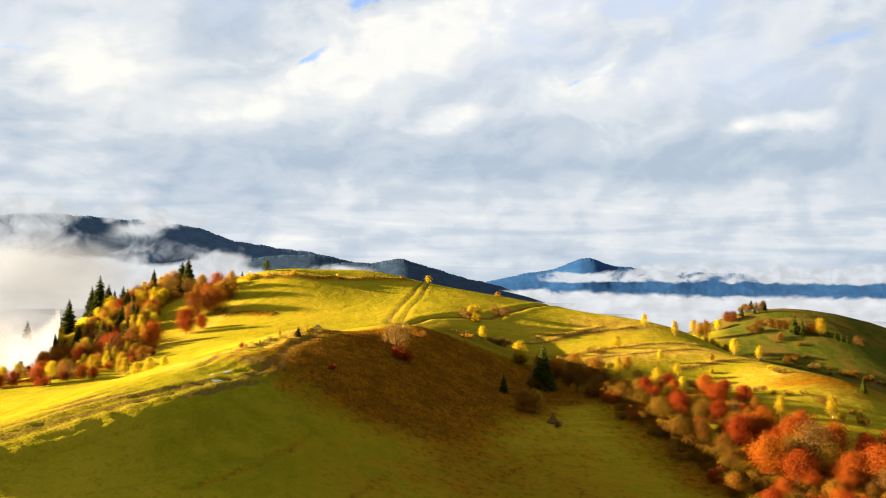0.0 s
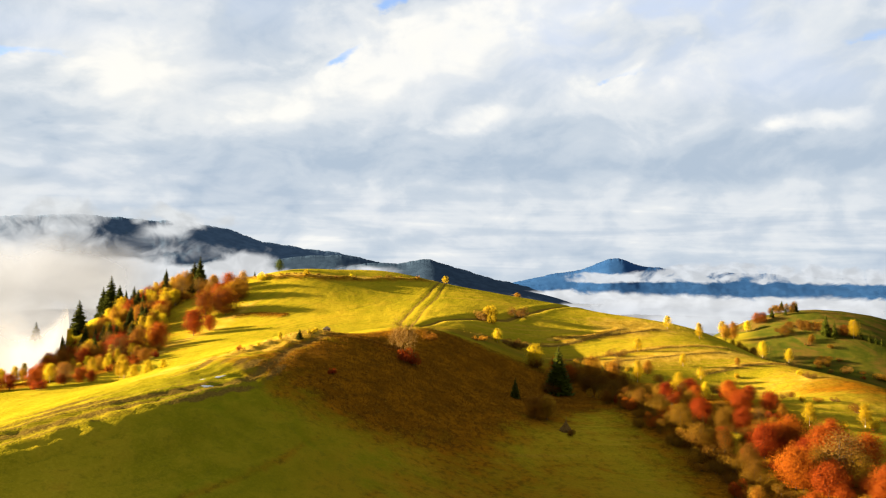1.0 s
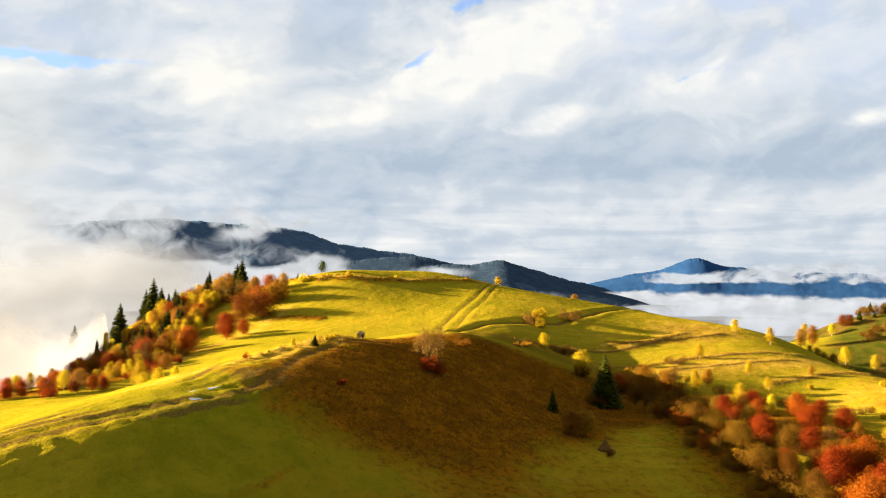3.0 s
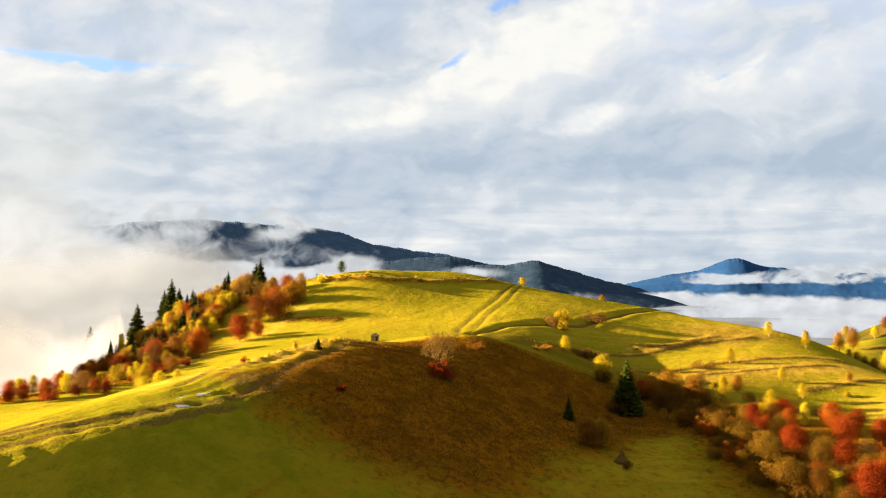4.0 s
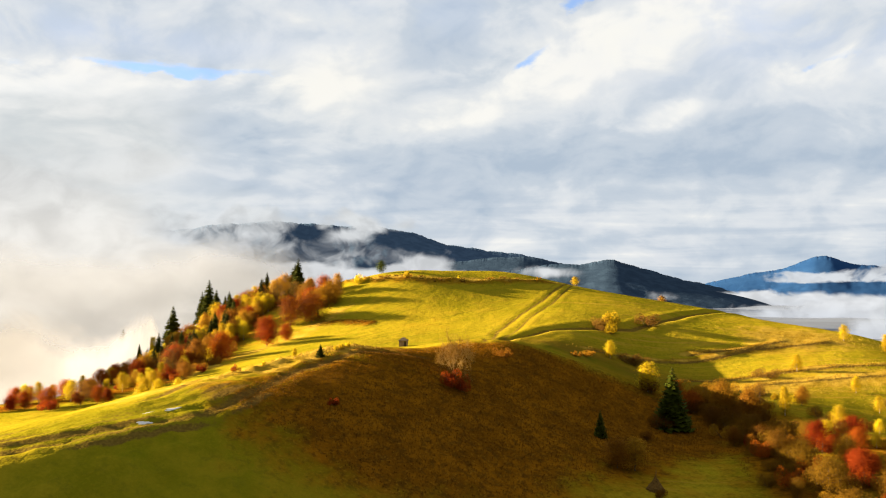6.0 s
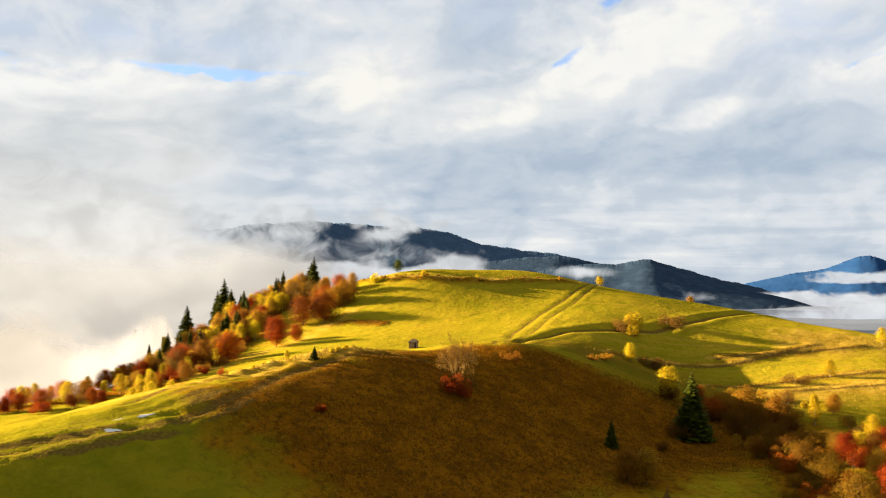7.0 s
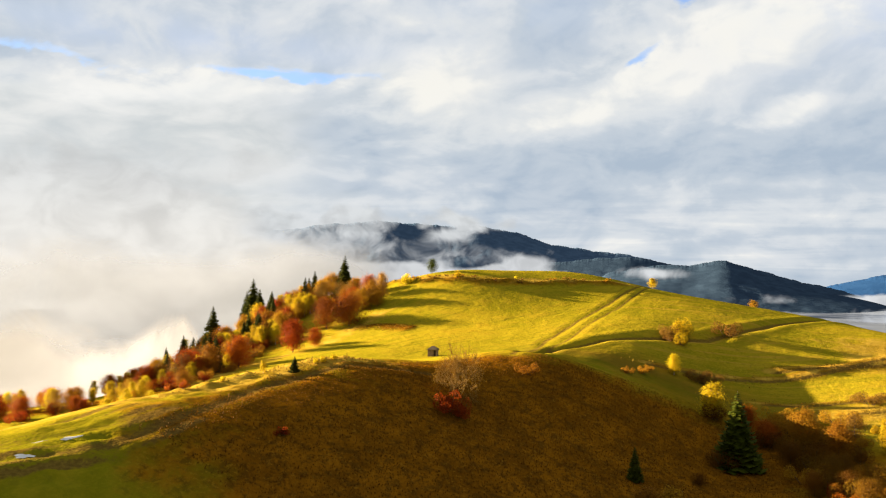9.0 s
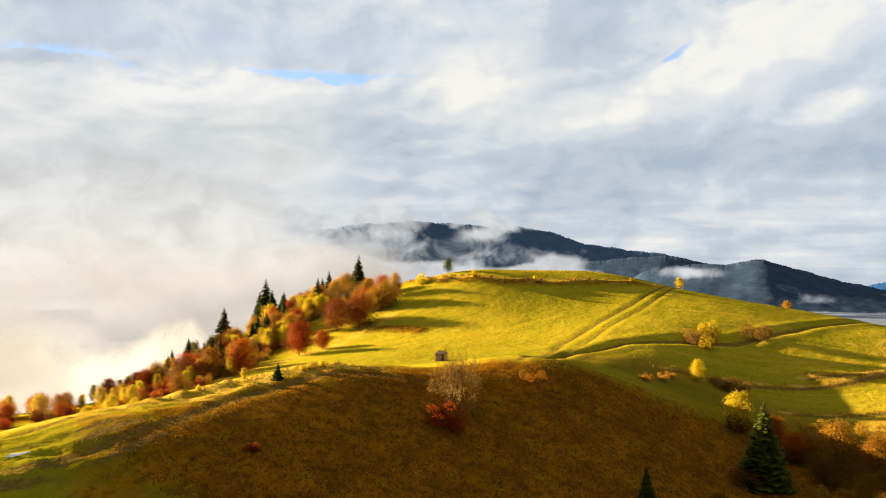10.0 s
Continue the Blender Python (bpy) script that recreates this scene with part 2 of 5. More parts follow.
def bark_material(name, low, high):
    m, g = material(name)
    p = place_of(g)
    grain = g.noise(scaled(g, p, 6, 6, 1.2), 1.0, 4, 0.6)
    b = g.node("ShaderNodeBsdfPrincipled", Roughness=0.9, Normal=bump(g, grain, 0.5, 0.05))
    g.put(b.inputs["Base Color"], g.mix(g.span(grain, 0.35, 0.65), low, high))
    b.inputs["Specular IOR Level"].default_value = 0.05
    finish(g, b.outputs[0])
    return m


def mountain_material(name, low, high, scale):
    m, g = material(name)
    p = place_of(g)
    wood = g.noise(p, scale, 6, 0.65)
    wide = g.noise(p, scale * 0.12, 4, 0.55)
    colour = g.mix(g.span(wood, 0.35, 0.65), low, high)
    colour = g.mix(g.span(wide, 0.45, 0.75, 0, 0.5), colour, low)
    b = g.node("ShaderNodeBsdfPrincipled", Roughness=0.95, Normal=bump(g, wood, 0.25, 8.0))
    g.put(b.inputs["Base Color"], colour)
    b.inputs["Specular IOR Level"].default_value = 0.0
    finish(g, b.outputs[0])
    return m


def mist_material(name, tint, scale, cut, most, seed, soft=0.22):
    """Vapour: patchy cover that thins out to nothing at the edge of its sheet."""
    m, g = material(name)
    p = scaled(g, place_of(g), scale, scale, scale * 1.7)
    shift = g.node("ShaderNodeVectorMath", operation="ADD")
    g.put(shift.inputs[0], p)
    shift.inputs[1].default_value = (seed * 3.7, seed * 1.9, seed * 2.3)
    puff = g.noise(shift.outputs[0], 1.0, 7, 0.55, 0.5)
    rim = g.node("ShaderNodeAttribute", attribute_name="thick").outputs["Fac"]
    cover = g.math("ADD", puff, g.math("SUBTRACT", rim, 1.0))
    alpha = g.span(cover, cut, cut + soft, 0.0, most)
    billow = g.span(g.noise(shift.outputs[0], 1.7, 3, 0.45, 0.4), 0.30, 0.70)
    tone = g.mix(billow, tuple(0.88 * c for c in tint), tuple(1.09 * c for c in tint))
    d = g.node("ShaderNodeBsdfDiffuse", Color=tone)
    t = g.node("ShaderNodeBsdfTranslucent", Color=tone)
    half = g.node("ShaderNodeMixShader")
    half.inputs[0].default_value = 0.5
    g.put(half.inputs[1], d.outputs[0])
    g.put(half.inputs[2], t.outputs[0])
    out = g.node("ShaderNodeMixShader")
    g.put(out.inputs[0], alpha)
    g.put(out.inputs[1], g.node("ShaderNodeBsdfTransparent").outputs[0])
    g.put(out.inputs[2], half.outputs[0])
    finish(g, out.outputs[0])
    return m


def glowing_cloud_material(name, low_tint, high_tint, z0, z1, scale, cut, most, seed, soft):
    """Cloud of the distance, torn at its rims; it emits at sky brightness in place of scattered daylight."""
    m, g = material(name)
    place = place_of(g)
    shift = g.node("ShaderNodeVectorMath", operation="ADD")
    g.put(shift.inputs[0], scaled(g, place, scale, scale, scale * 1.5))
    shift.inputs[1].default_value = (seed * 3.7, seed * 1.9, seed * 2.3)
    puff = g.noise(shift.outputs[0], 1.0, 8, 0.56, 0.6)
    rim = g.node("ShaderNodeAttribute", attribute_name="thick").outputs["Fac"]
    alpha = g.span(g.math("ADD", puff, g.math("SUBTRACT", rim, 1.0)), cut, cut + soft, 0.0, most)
    # lighter and darker heights of the bank are set in the emitted colour
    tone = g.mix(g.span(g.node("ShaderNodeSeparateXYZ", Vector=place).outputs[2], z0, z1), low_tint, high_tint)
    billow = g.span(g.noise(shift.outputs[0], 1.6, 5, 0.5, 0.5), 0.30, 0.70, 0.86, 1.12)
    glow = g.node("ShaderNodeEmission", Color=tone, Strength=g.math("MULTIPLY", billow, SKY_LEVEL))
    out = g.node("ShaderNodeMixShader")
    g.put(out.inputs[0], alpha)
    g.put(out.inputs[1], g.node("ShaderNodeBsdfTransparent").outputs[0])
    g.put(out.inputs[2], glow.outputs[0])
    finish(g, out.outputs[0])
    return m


MEADOW = ground_material()
SPRUCE = leaf_material("spruce_needles", (0.026, 0.029, 0.002), (0.048, 0.049, 0.003), (0.013, 0.015, 0.002), 0.2)
GREEN = leaf_material("dark_green_leaves", (0.026, 0.038, 0.004), (0.054, 0.066, 0.005), (0.014, 0.019, 0.002), 0.25)
GOLD = leaf_material("golden_leaves", (0.310, 0.201, 0.005), (0.437, 0.305, 0.007), (0.149, 0.086, 0.003), 0.5)
AMBER = leaf_material("amber_leaves", (0.178, 0.071, 0.005), (0.265, 0.127, 0.006), (0.081, 0.032, 0.003), 0.5)
RUST = leaf_material("rust_leaves", (0.150, 0.023, 0.002), (0.240, 0.047, 0.003), (0.070, 0.014, 0.002), 0.5)
TAN = leaf_material("tan_twigs", (0.110, 0.050, 0.007), (0.150, 0.075, 0.010), (0.060, 0.028, 0.005), 0.5)
OLIVE = leaf_material("olive_leaves", (0.094, 0.041, 0.003), (0.136, 0.061, 0.004), (0.056, 0.024, 0.002), 0.5)
FERN = leaf_material("dry_fern_fronds", (0.072, 0.026, 0.002), (0.124, 0.050, 0.004), (0.042, 0.016, 0.002), 0.25)
COPPER = leaf_material("copper_leaves", (0.125, 0.036, 0.002), (0.190, 0.062, 0.003), (0.062, 0.017, 0.002), 0.45)
STRAW = leaf_material("dry_grass_blades", (0.180, 0.108, 0.012), (0.252, 0.168, 0.019), (0.096, 0.058, 0.007), 0.30)
BARK = bark_material("grey_bark", (0.045, 0.030, 0.016), (0.085, 0.060, 0.036))
TWIG = bark_material("tan_twig_bark", (0.135, 0.070, 0.014), (0.200, 0.112, 0.024))
PALE = bark_material("pale_bark", (0.20, 0.155, 0.095), (0.36, 0.29, 0.19))
# the blue haze of distance is mixed into these three base colours
FAR_SLATE = mountain_material("far_slate_hazed_forest", (0.026, 0.044, 0.071), (0.037, 0.060, 0.093), 0.03)
# dimmer slate, so that the sunward flanks look cloud-shaded
NEAR_SLATE = mountain_material("dimmed_slate_ridge", (0.015, 0.025, 0.040), (0.022, 0.036, 0.055), 0.03)
FAR_BLUE = mountain_material("far_haze_blue_ridge", (0.0095, 0.030, 0.078), (0.0125, 0.036, 0.088), 0.012)

# ---- the lie of the land ----
VALLEY = -70.0
# x, y, radius, height of round hollows, then of round swells
SHOULDERS = [
    (260, 600, 90, 30.4), (-109, 565, 80, 10.0), (269, 900, 80, 44.2), (219, 510, 80, 6.8), (-200, 190, 80, 15.3),
    (414, 950, 80, 21.0), (-41, 593, 80, 20.1), (-240, 310, 80, 6.4), (171, 640, 80, 12.7), (-162, 545, 80, 10.1),
    (-172, 535, 80, 10.2), (171, 640, 80, 12.7), (160, 335, 80, 12.4),
]
HOLLOWS = [
    (0, 360, 40, -7.8), (30, 280, 45, -3.4), (20, 200, 60, -8.3), (-72, 341, 80, -7.6), (159, 455, 55, -17.9),
    (61, 363, 35, -5.8), (-87, 250, 24, -1.0), (-95, 200, 24, -5.2), (95, 320, 24, -21.3), (26, 299, 24, -10.3),
    (-17, 535, 55, -10.0), (-180, 330, 35, -5.1), (161, 650, 55, -11.7), (31, 560, 55, -10.4), (25, 451, 24, -2.9),
    (-99, 260, 24, -6.3), (-12, 269, 24, -3.1), (-162, 525, 55, -6.0), (161, 650, 55, -11.7), (-50, 300, 24, -3.9),
    (170, 345, 55, -5.5), (-200, 210, 55, -5.6), (72, 204, 20, -5.0), (57, 234, 16, -3.0), (-62, 341, 12, -1.3), (28, 352, 20, -2.0), (24, 374, 18, -2.8), (6, 388, 13, -1.0),
]
SWELLS = [
    (-104, 108, 35, 16.6), (52, 640, 55, 17.1), (216, 600, 55, 25.7), (-183, 445, 55, 4.4), (-98, 434, 24, 9.7),
    (97, 432, 24, 3.9), (-193, 455, 35, 11.7), (105, 320, 35, 17.6), (-42, 271, 35, 1.9), (99, 195, 35, 4.7),
    (112, 425, 35, 8.9), (-70, 80, 55, 14.2), (-33, 199, 24, 5.6), (-132, 430, 24, 3.0), (-10, 312, 24, 5.3),
    (-75, 183, 24, 5.7), (90, 130, 55, 8.9), (33, 490, 55, 13.1), (229, 500, 55, 3.8), (-62, 475, 24, 5.7),
    (-10, 387, 24, 4.0), (-14, 351, 15, 1.8),
]
# x, y, radius along, radius across, turn, height of long ridges
RIDGES = [
    (330, 930, 130, 100, 0, 44.1), (500, 950, 180, 80, 0, 28.7), (-20, 340, 230, 260, 0, 91.1), (-60, 500, 150, 170, 0, 30.7),
    (-95, 460, 150, 95, -8, 3.7), (-60, 240, 70, 38, 62, 16.7), (-100, 230, 80, 50, 20, 1.0), (60, 400, 90, 60, -20, -1.5),
    (-42, 270, 30, 14, -35, 2.3), (-10, 298, 40, 13, -38, 2.0),
]


def land(x, y):
    """Height of the broad land, for arrays or numbers."""
    z = VALLEY + 0.0 * (x + y)
    for cx, cy, r, h in SHOULDERS + SWELLS + HOLLOWS:
        z = z + h * np.exp(-((x - cx) ** 2 + (y - cy) ** 2) / (2 * r * r))
    for cx, cy, r, s, turn, h in RIDGES:
        c, q = math.cos(radians(turn)), math.sin(radians(turn))
        u, v = (x - cx) * c + (y - cy) * q, (y - cy) * c - (x - cx) * q
        z = z + h * np.exp(-0.5 * ((u / r) ** 2 + (v / s) ** 2))
    return z


def ripple(x, y, size, seed):
    """Smooth uneven ground made of crossed waves, about -1 to 1."""
    rng = np.random.RandomState(seed)
    out = 0.0 * (x + y)
    for _ in range(7):
        a, ph, k = rng.uniform(0, math.pi), rng.uniform(0, 6.28), rng.uniform(0.6, 1.7) * 2 * math.pi / size
        out = out + np.sin(k * (x * math.cos(a) + y * math.sin(a)) + ph + 1.3 * np.sin(0.37 * k * (y * math.cos(a) - x * math.sin(a)) + ph * 2))
    return out / 4.0


def near_line(x, y, points):
    """Distance to a polyline, and how far along it the nearest spot lies (0 to 1)."""
    best = np.full(np.shape(x), 1e9)
    along = np.zeros(np.shape(x))
    n = len(points) - 1
    for i in range(n):
        (ax, ay), (bx, by) = points[i], points[i + 1]
        dx, dy = bx - ax, by - ay
        t = np.clip(((x - ax) * dx + (y - ay) * dy) / (dx * dx + dy * dy), 0, 1)
        d = np.hypot(x - ax - t * dx, y - ay - t * dy)
        along = np.where(d < best, (i + t) / n, along)
        best = np.minimum(best, d)
    return best, along


# cart tracks and the brow of the bank, seen from above
RIDGE_ROAD = [(-95, 150), (-84, 165), (-70, 182), (-58, 195), (-50, 211), (-49, 229), (-50, 242), (-48, 251), (-44, 262), (-38, 273), (-29, 285)]
UPPER_RUTS = [(-112, 172), (-92, 182), (-77, 191), (-64, 203), (-55, 217), (-52, 232)]
FIELD_TRACK = [(-24, 303), (-30, 330), (-37, 368), (-35, 397), (-32, 425), (-31, 458), (-30, 484)]
TWIN_TRACK = [(-24, 322), (-31, 354), (-30, 394), (-27, 420), (-27, 455), (-28, 484)]
SIDE_TRACK = [(-24, 318), (-29, 350), (-21, 375), (-8, 387), (7, 397), (20, 420), (34, 458), (44, 484)]
SUMMIT_BANK = [(-131, 432), (-106, 423), (-83, 426), (-60, 441), (-32, 468)]
ROAD_CUT = [(-64, 232), (-60, 243), (-57, 253), (-52, 264), (-47, 276)]
FOOT_PATHS = [[(-52, 160), (-41, 176), (-35, 187), (-30, 202), (-32, 210)], [(-24, 168), (-19, 180), (-15, 191), (-12, 204)], [(5, 205), (18, 226), (30, 232), (44, 228)]]
HEDGE_BANK = [(-116, 384), (-102, 383), (-88, 380)]
TERRACES = [[(-7, 353), (11, 369), (31, 381), (46, 392), (62, 408)], [(24, 354), (36, 358), (48, 364), (63, 372), (90, 384), (108, 388)],
            [(25, 384), (51, 395), (77, 409)], [(42, 346), (70, 360), (98, 372)], [(78, 340), (100, 352), (118, 358)]]


# outline of the fern-grown face of the bank
FERN_BANK = [(-47, 230), (-42, 250), (-36, 272), (-26, 291), (-10, 306), (8, 316), (32, 322), (43, 309), (32, 293), (20, 277), (3, 249), (-12, 229), (-27, 219), (-39, 219)]


def inside(x, y, loop):
    """Distance to a closed line: positive within it, negative without."""
    d, _ = near_line(x, y, loop + loop[:1])
    odd = np.zeros(np.shape(x), bool)
    for (ax, ay), (bx, by) in zip(loop, loop[1:] + loop[:1]):
        if ay != by:
            odd ^= ((ay > y) != (by > y)) & (x < (bx - ax) * (y - ay) / (by - ay) + ax)
    return np.where(odd, d, -d)


def beside(line, off):
    """A line shifted sideways, to its left as it runs."""
    p = np.array(line, float)
    way = np.gradient(p, axis=0)
    way /= np.hypot(way[:, 0], way[:, 1])[:, None]
    return [(float(a - off * dy), float(b + off * dx)) for (a, b), (dx, dy) in zip(p, way)]


SIDE_RUTS = [beside(RIDGE_ROAD[:6], off) for off in (3.6, 7.0, 11.0, 15.5, -3.4)]
BROW = [(-105, 140), (-86, 158), (-74, 167), (-59, 185), (-49, 210), (-41, 226), (-38, 240)]


def ease(v, low, high):
    t = np.clip((v - low) / (high - low), 0, 1)
    return t * t * (3 - 2 * t)


def ground(x, y):
    """Height with the tracks, banks and small swells."""
    x, y = np.asarray(x, float), np.asarray(y, float)
    z = land(x, y)
    flat = ease(y, 290, 330)
    z = z + (0.35 - 0.27 * flat) * ripple(x, y, 38, 3) + (0.12 - 0.07 * flat) * ripple(x, y, 11, 4)
    for line, wide, deep in ((RIDGE_ROAD, 2.0, 0.34), (UPPER_RUTS, 1.5, 0.14), (FIELD_TRACK, 1.2, 0.22), (TWIN_TRACK, 1.1, 0.20), (SIDE_TRACK, 2.4, 0.9)):
        d, _ = near_line(x, y, line)
        z = z - deep * np.exp(-(d / wide) ** 2)
        z = z + 0.3 * deep * np.exp(-((d - 1.9 * wide) / wide) ** 2)
    for line, high in [(SUMMIT_BANK, 1.7), (ROAD_CUT, 0.8), (HEDGE_BANK, 0.9)] + [(t, 0.9) for t in TERRACES]:
        d, along = near_line(x, y, line)
        worn = 0.7 + 0.3 * ripple(x, y, 17, 6)
        z = z + high * worn * np.exp(-(d / 2.4) ** 2) * ease(along, 0, 0.08) * ease(1 - along, 0, 0.08)
    for line in SIDE_RUTS:
        d, along = near_line(x, y, line)
        z = z - 0.30 * np.exp(-(d / 1.3) ** 2) * ease(1 - along, 0, 0.2) * (0.7 + 0.6 * ripple(x, y, 30, 7))
    for line in FOOT_PATHS:
        d, along = near_line(x, y, line)
        z = z - 0.22 * np.exp(-(d / 1.1) ** 2) * ease(along, 0, 0.2) * ease(1 - along, 0, 0.2)
    off = 0.8 * (x - np.interp(y, [p[1] for p in BROW], [p[0] for p in BROW]))
    z = z - 3.2 * ease(off, -3, 15) * ease(70 - off, 0, 45) * ease(y, 120, 145) * ease(246 - y, 0, 25)
    u, v = 0.59 * x + 0.81 * y, 0.81 * x - 0.59 * y
    z = z + 0.55 * ripple(v, 0.08 * u, 6.2, 14) * np.exp(-((off + 2) / 24) ** 2) * ease(220 - y, 0, 22)
    z = z + 0.42 * ripple(x, y, 4.6, 15) * np.exp(-((off - 7) / 16) ** 2) * ease(236 - y, 0, 20)
    rough, _ = near_line(x, y, ROAD_CUT)
    z = z + 0.45 * ripple(x, y, 5.5, 12) * np.exp(-(rough / 9) ** 2)
    return z


def height(x, y):
    return float(ground(x, y))


def cover(x, y):
    """What lies where: dry fern, bare soil, rich grass, hill grass, with shade mixed into some."""
    def strip(line, wide):
        d, along = near_line(x, y, line)
        return np.exp(-(d / wide) ** 2) * ease(along, 0, 0.05) * ease(1 - along, 0, 0.05)
    bare = np.maximum(strip(RIDGE_ROAD, 2.6) * 0.75, strip(UPPER_RUTS, 1.8) * 0.55)
    # the side track's strip also darkens its shaded cut
    for line, wide, much in ((FIELD_TRACK, 1.2, 0.82), (TWIN_TRACK, 1.0, 0.78), (beside(FIELD_TRACK, 3.0), 0.8, 0.62), (SIDE_TRACK, 1.9, 0.85)):
        bare = np.maximum(bare, strip(line, wide) * much)
    # dark line under each terrace: the shade of its face, drawn as soil
    for line in TERRACES:
        bare = np.maximum(bare, strip(beside(line, -1.6), 1.1) * 0.8)
    for line in SIDE_RUTS:
        bare = np.maximum(bare, strip(line, 1.5) * 0.85 * (0.8 + 0.5 * ripple(x, y, 24, 7)))
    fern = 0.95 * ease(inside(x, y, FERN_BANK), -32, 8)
    fern = np.maximum(fern, 0.44 * np.exp(-((x - 8) / 40) ** 2 - ((y - 205) / 42) ** 2))
    for line, wide, much in ((SUMMIT_BANK, 3.5, 0.7), (HEDGE_BANK, 3.5, 0.85)):
        fern = np.maximum(fern, strip(line, wide) * much)
    for line in FOOT_PATHS:
        fern = np.maximum(fern, strip(line, 1.4) * 0.42)
    for line in TERRACES:
        fern = np.maximum(fern, strip(line, 2.6) * 0.7)
    for line, wide, much in (([(-128, 300), (-146, 340), (-160, 375), (-172, 405), (-165, 432)], 20, 0.95), ([(-165, 318), (-185, 350), (-205, 390)], 18, 0.9), ([(-156, 262), (-134, 276), (-116, 300)], 9, 0.85),
                             ([(20, 322), (46, 305), (54, 262), (66, 222), (90, 190)], 15, 0.8), ([(62, 300), (82, 255), (98, 200)], 18, 0.8)):
        fern = np.maximum(fern, strip(line, wide) * much)
    fern = np.maximum(fern, 0.62 * np.exp(-((x - 128) / 24) ** 2 - ((y - 318) / 32) ** 2))
    # slopes out of the sun, where the darker grass colour adds to the shade
    lush_shade = np.exp(-((x - 2) / 55) ** 2 - ((y - 345) / 20) ** 2) + np.exp(-((x + 30) / 55) ** 2 - ((y - 190) / 38) ** 2)
    lush_shade = np.maximum(lush_shade, np.exp(-((x - 25) / 60) ** 2 - ((y - 200) / 45) ** 2))
    # field below the side track: its shade is laid in as darker ground
    moor_shade = 0.6 * np.exp(-((x - 4) / 50) ** 2 - ((y - 343) / 17) ** 2)
    # far hill: greener ground, darkened further for the shade over it
    moor_shade = np.maximum(moor_shade, ease(x - 0.25 * (y - 420), 108, 128) * ease(y, 405, 430))
    moor_shade = np.maximum(moor_shade, ease(x, 165, 190))
    moor_shade = np.maximum(moor_shade, 0.55 * np.exp(-((x - 135) / 22) ** 2 - ((y - 312) / 40) ** 2))
    return np.clip(np.stack([fern, bare, np.clip(lush_shade, 0, 1), moor_shade], -1), 0, 1)


def dryness(x, y):
    """Where the grass is parched to straw: the old terraces, the banks and the edge of the wood."""
    def strip(line, wide):
        return np.exp(-(near_line(x, y, line)[0] / wide) ** 2)
    dry = 0.85 * np.exp(-((x - 64) / 26) ** 2 - ((y - 412) / 18) ** 2)
    dry = np.maximum(dry, 0.80 * strip([(48, 350), (72, 360), (100, 372)], 13))
    dry = np.maximum(dry, 0.45 * strip([(84, 318), (104, 330), (124, 340)], 15))
    dry = np.maximum(dry, 0.25 * strip([(80, 262), (104, 276), (122, 292)], 10))
    dry = np.maximum(dry, 0.80 * strip(ROAD_CUT, 8))
    dry = np.maximum(dry, 0.62 * strip([(-76, 214), (-64, 232), (-58, 250)], 7))
    dry = np.maximum(dry, 0.75 * strip(beside(SUMMIT_BANK, 3), 5))
    dry = np.maximum(dry, 0.55 * strip([(-118, 300), (-124, 330), (-118, 362), (-112, 396)], 8))
    dry = np.maximum(dry, 0.60 * strip(beside(SIDE_TRACK, -2.2), 2.0))
    for line in TERRACES:
        dry = np.maximum(dry, 0.6 * strip(line, 2.2))
    return np.clip(dry, 0, 1)


def part(name, verts, faces, mat, parent=None, label="", smooth=False):
    me = bpy.data.meshes.new(name)
    me.from_pydata(verts, [], faces)
    if smooth:
        me.polygons.foreach_set("use_smooth", [True] * len(me.polygons))
    me.materials.append(mat)
    ob = new(name, me)
    ob.parent = parent
    if label:
        tagged(ob, label)
    return ob


def sheet(name, xs, ys, heights, mat):
    """A grid of ground over the given columns and rows."""
    nx, ny = len(xs), len(ys)
    gx, gy = np.meshgrid(xs, ys)
    co = np.stack([gx, gy, heights(gx, gy)], -1).reshape(-1, 3)
    i = (np.arange(ny - 1)[:, None] * nx + np.arange(nx - 1)[None, :]).ravel()
    quads = np.stack([i, i + 1, i + 1 + nx, i + nx], -1)
    me = bpy.data.meshes.new(name)
    me.vertices.add(len(co))
    me.vertices.foreach_set("co", co.ravel())
    me.loops.add(quads.size)
    me.loops.foreach_set("vertex_index", quads.ravel())
    me.polygons.add(len(quads))
    me.polygons.foreach_set("loop_start", np.arange(0, quads.size, 4))
    me.update(calc_edges=True)
    me.polygons.foreach_set("use_smooth", np.ones(len(quads), bool))
    me.materials.append(mat)
    return new(name, me), gx.ravel(), gy.ravel()


def reach(low, high, step, far_low, far_high):
    core = np.arange(low, high + step / 2, step)
    out, s, v = [], step, high
    while v < far_high:
        s *= 1.16
        v += s
        out.append(v)
    back, s, v = [], step, low
    while v > far_low:
        s *= 1.16
        v -= s
        back.append(v)
    return np.array(back[::-1] + list(core) + out)


def build_ground():
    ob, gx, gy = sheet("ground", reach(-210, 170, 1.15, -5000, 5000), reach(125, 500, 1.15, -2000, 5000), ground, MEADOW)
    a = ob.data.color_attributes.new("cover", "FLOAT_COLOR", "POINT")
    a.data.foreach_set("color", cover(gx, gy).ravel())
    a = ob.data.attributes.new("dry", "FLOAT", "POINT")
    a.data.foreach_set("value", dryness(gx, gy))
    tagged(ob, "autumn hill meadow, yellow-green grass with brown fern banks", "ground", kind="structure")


build_ground()


# ---- distance: mountains and the sea of fog ----
CENTRE = (20.0, 40.0)


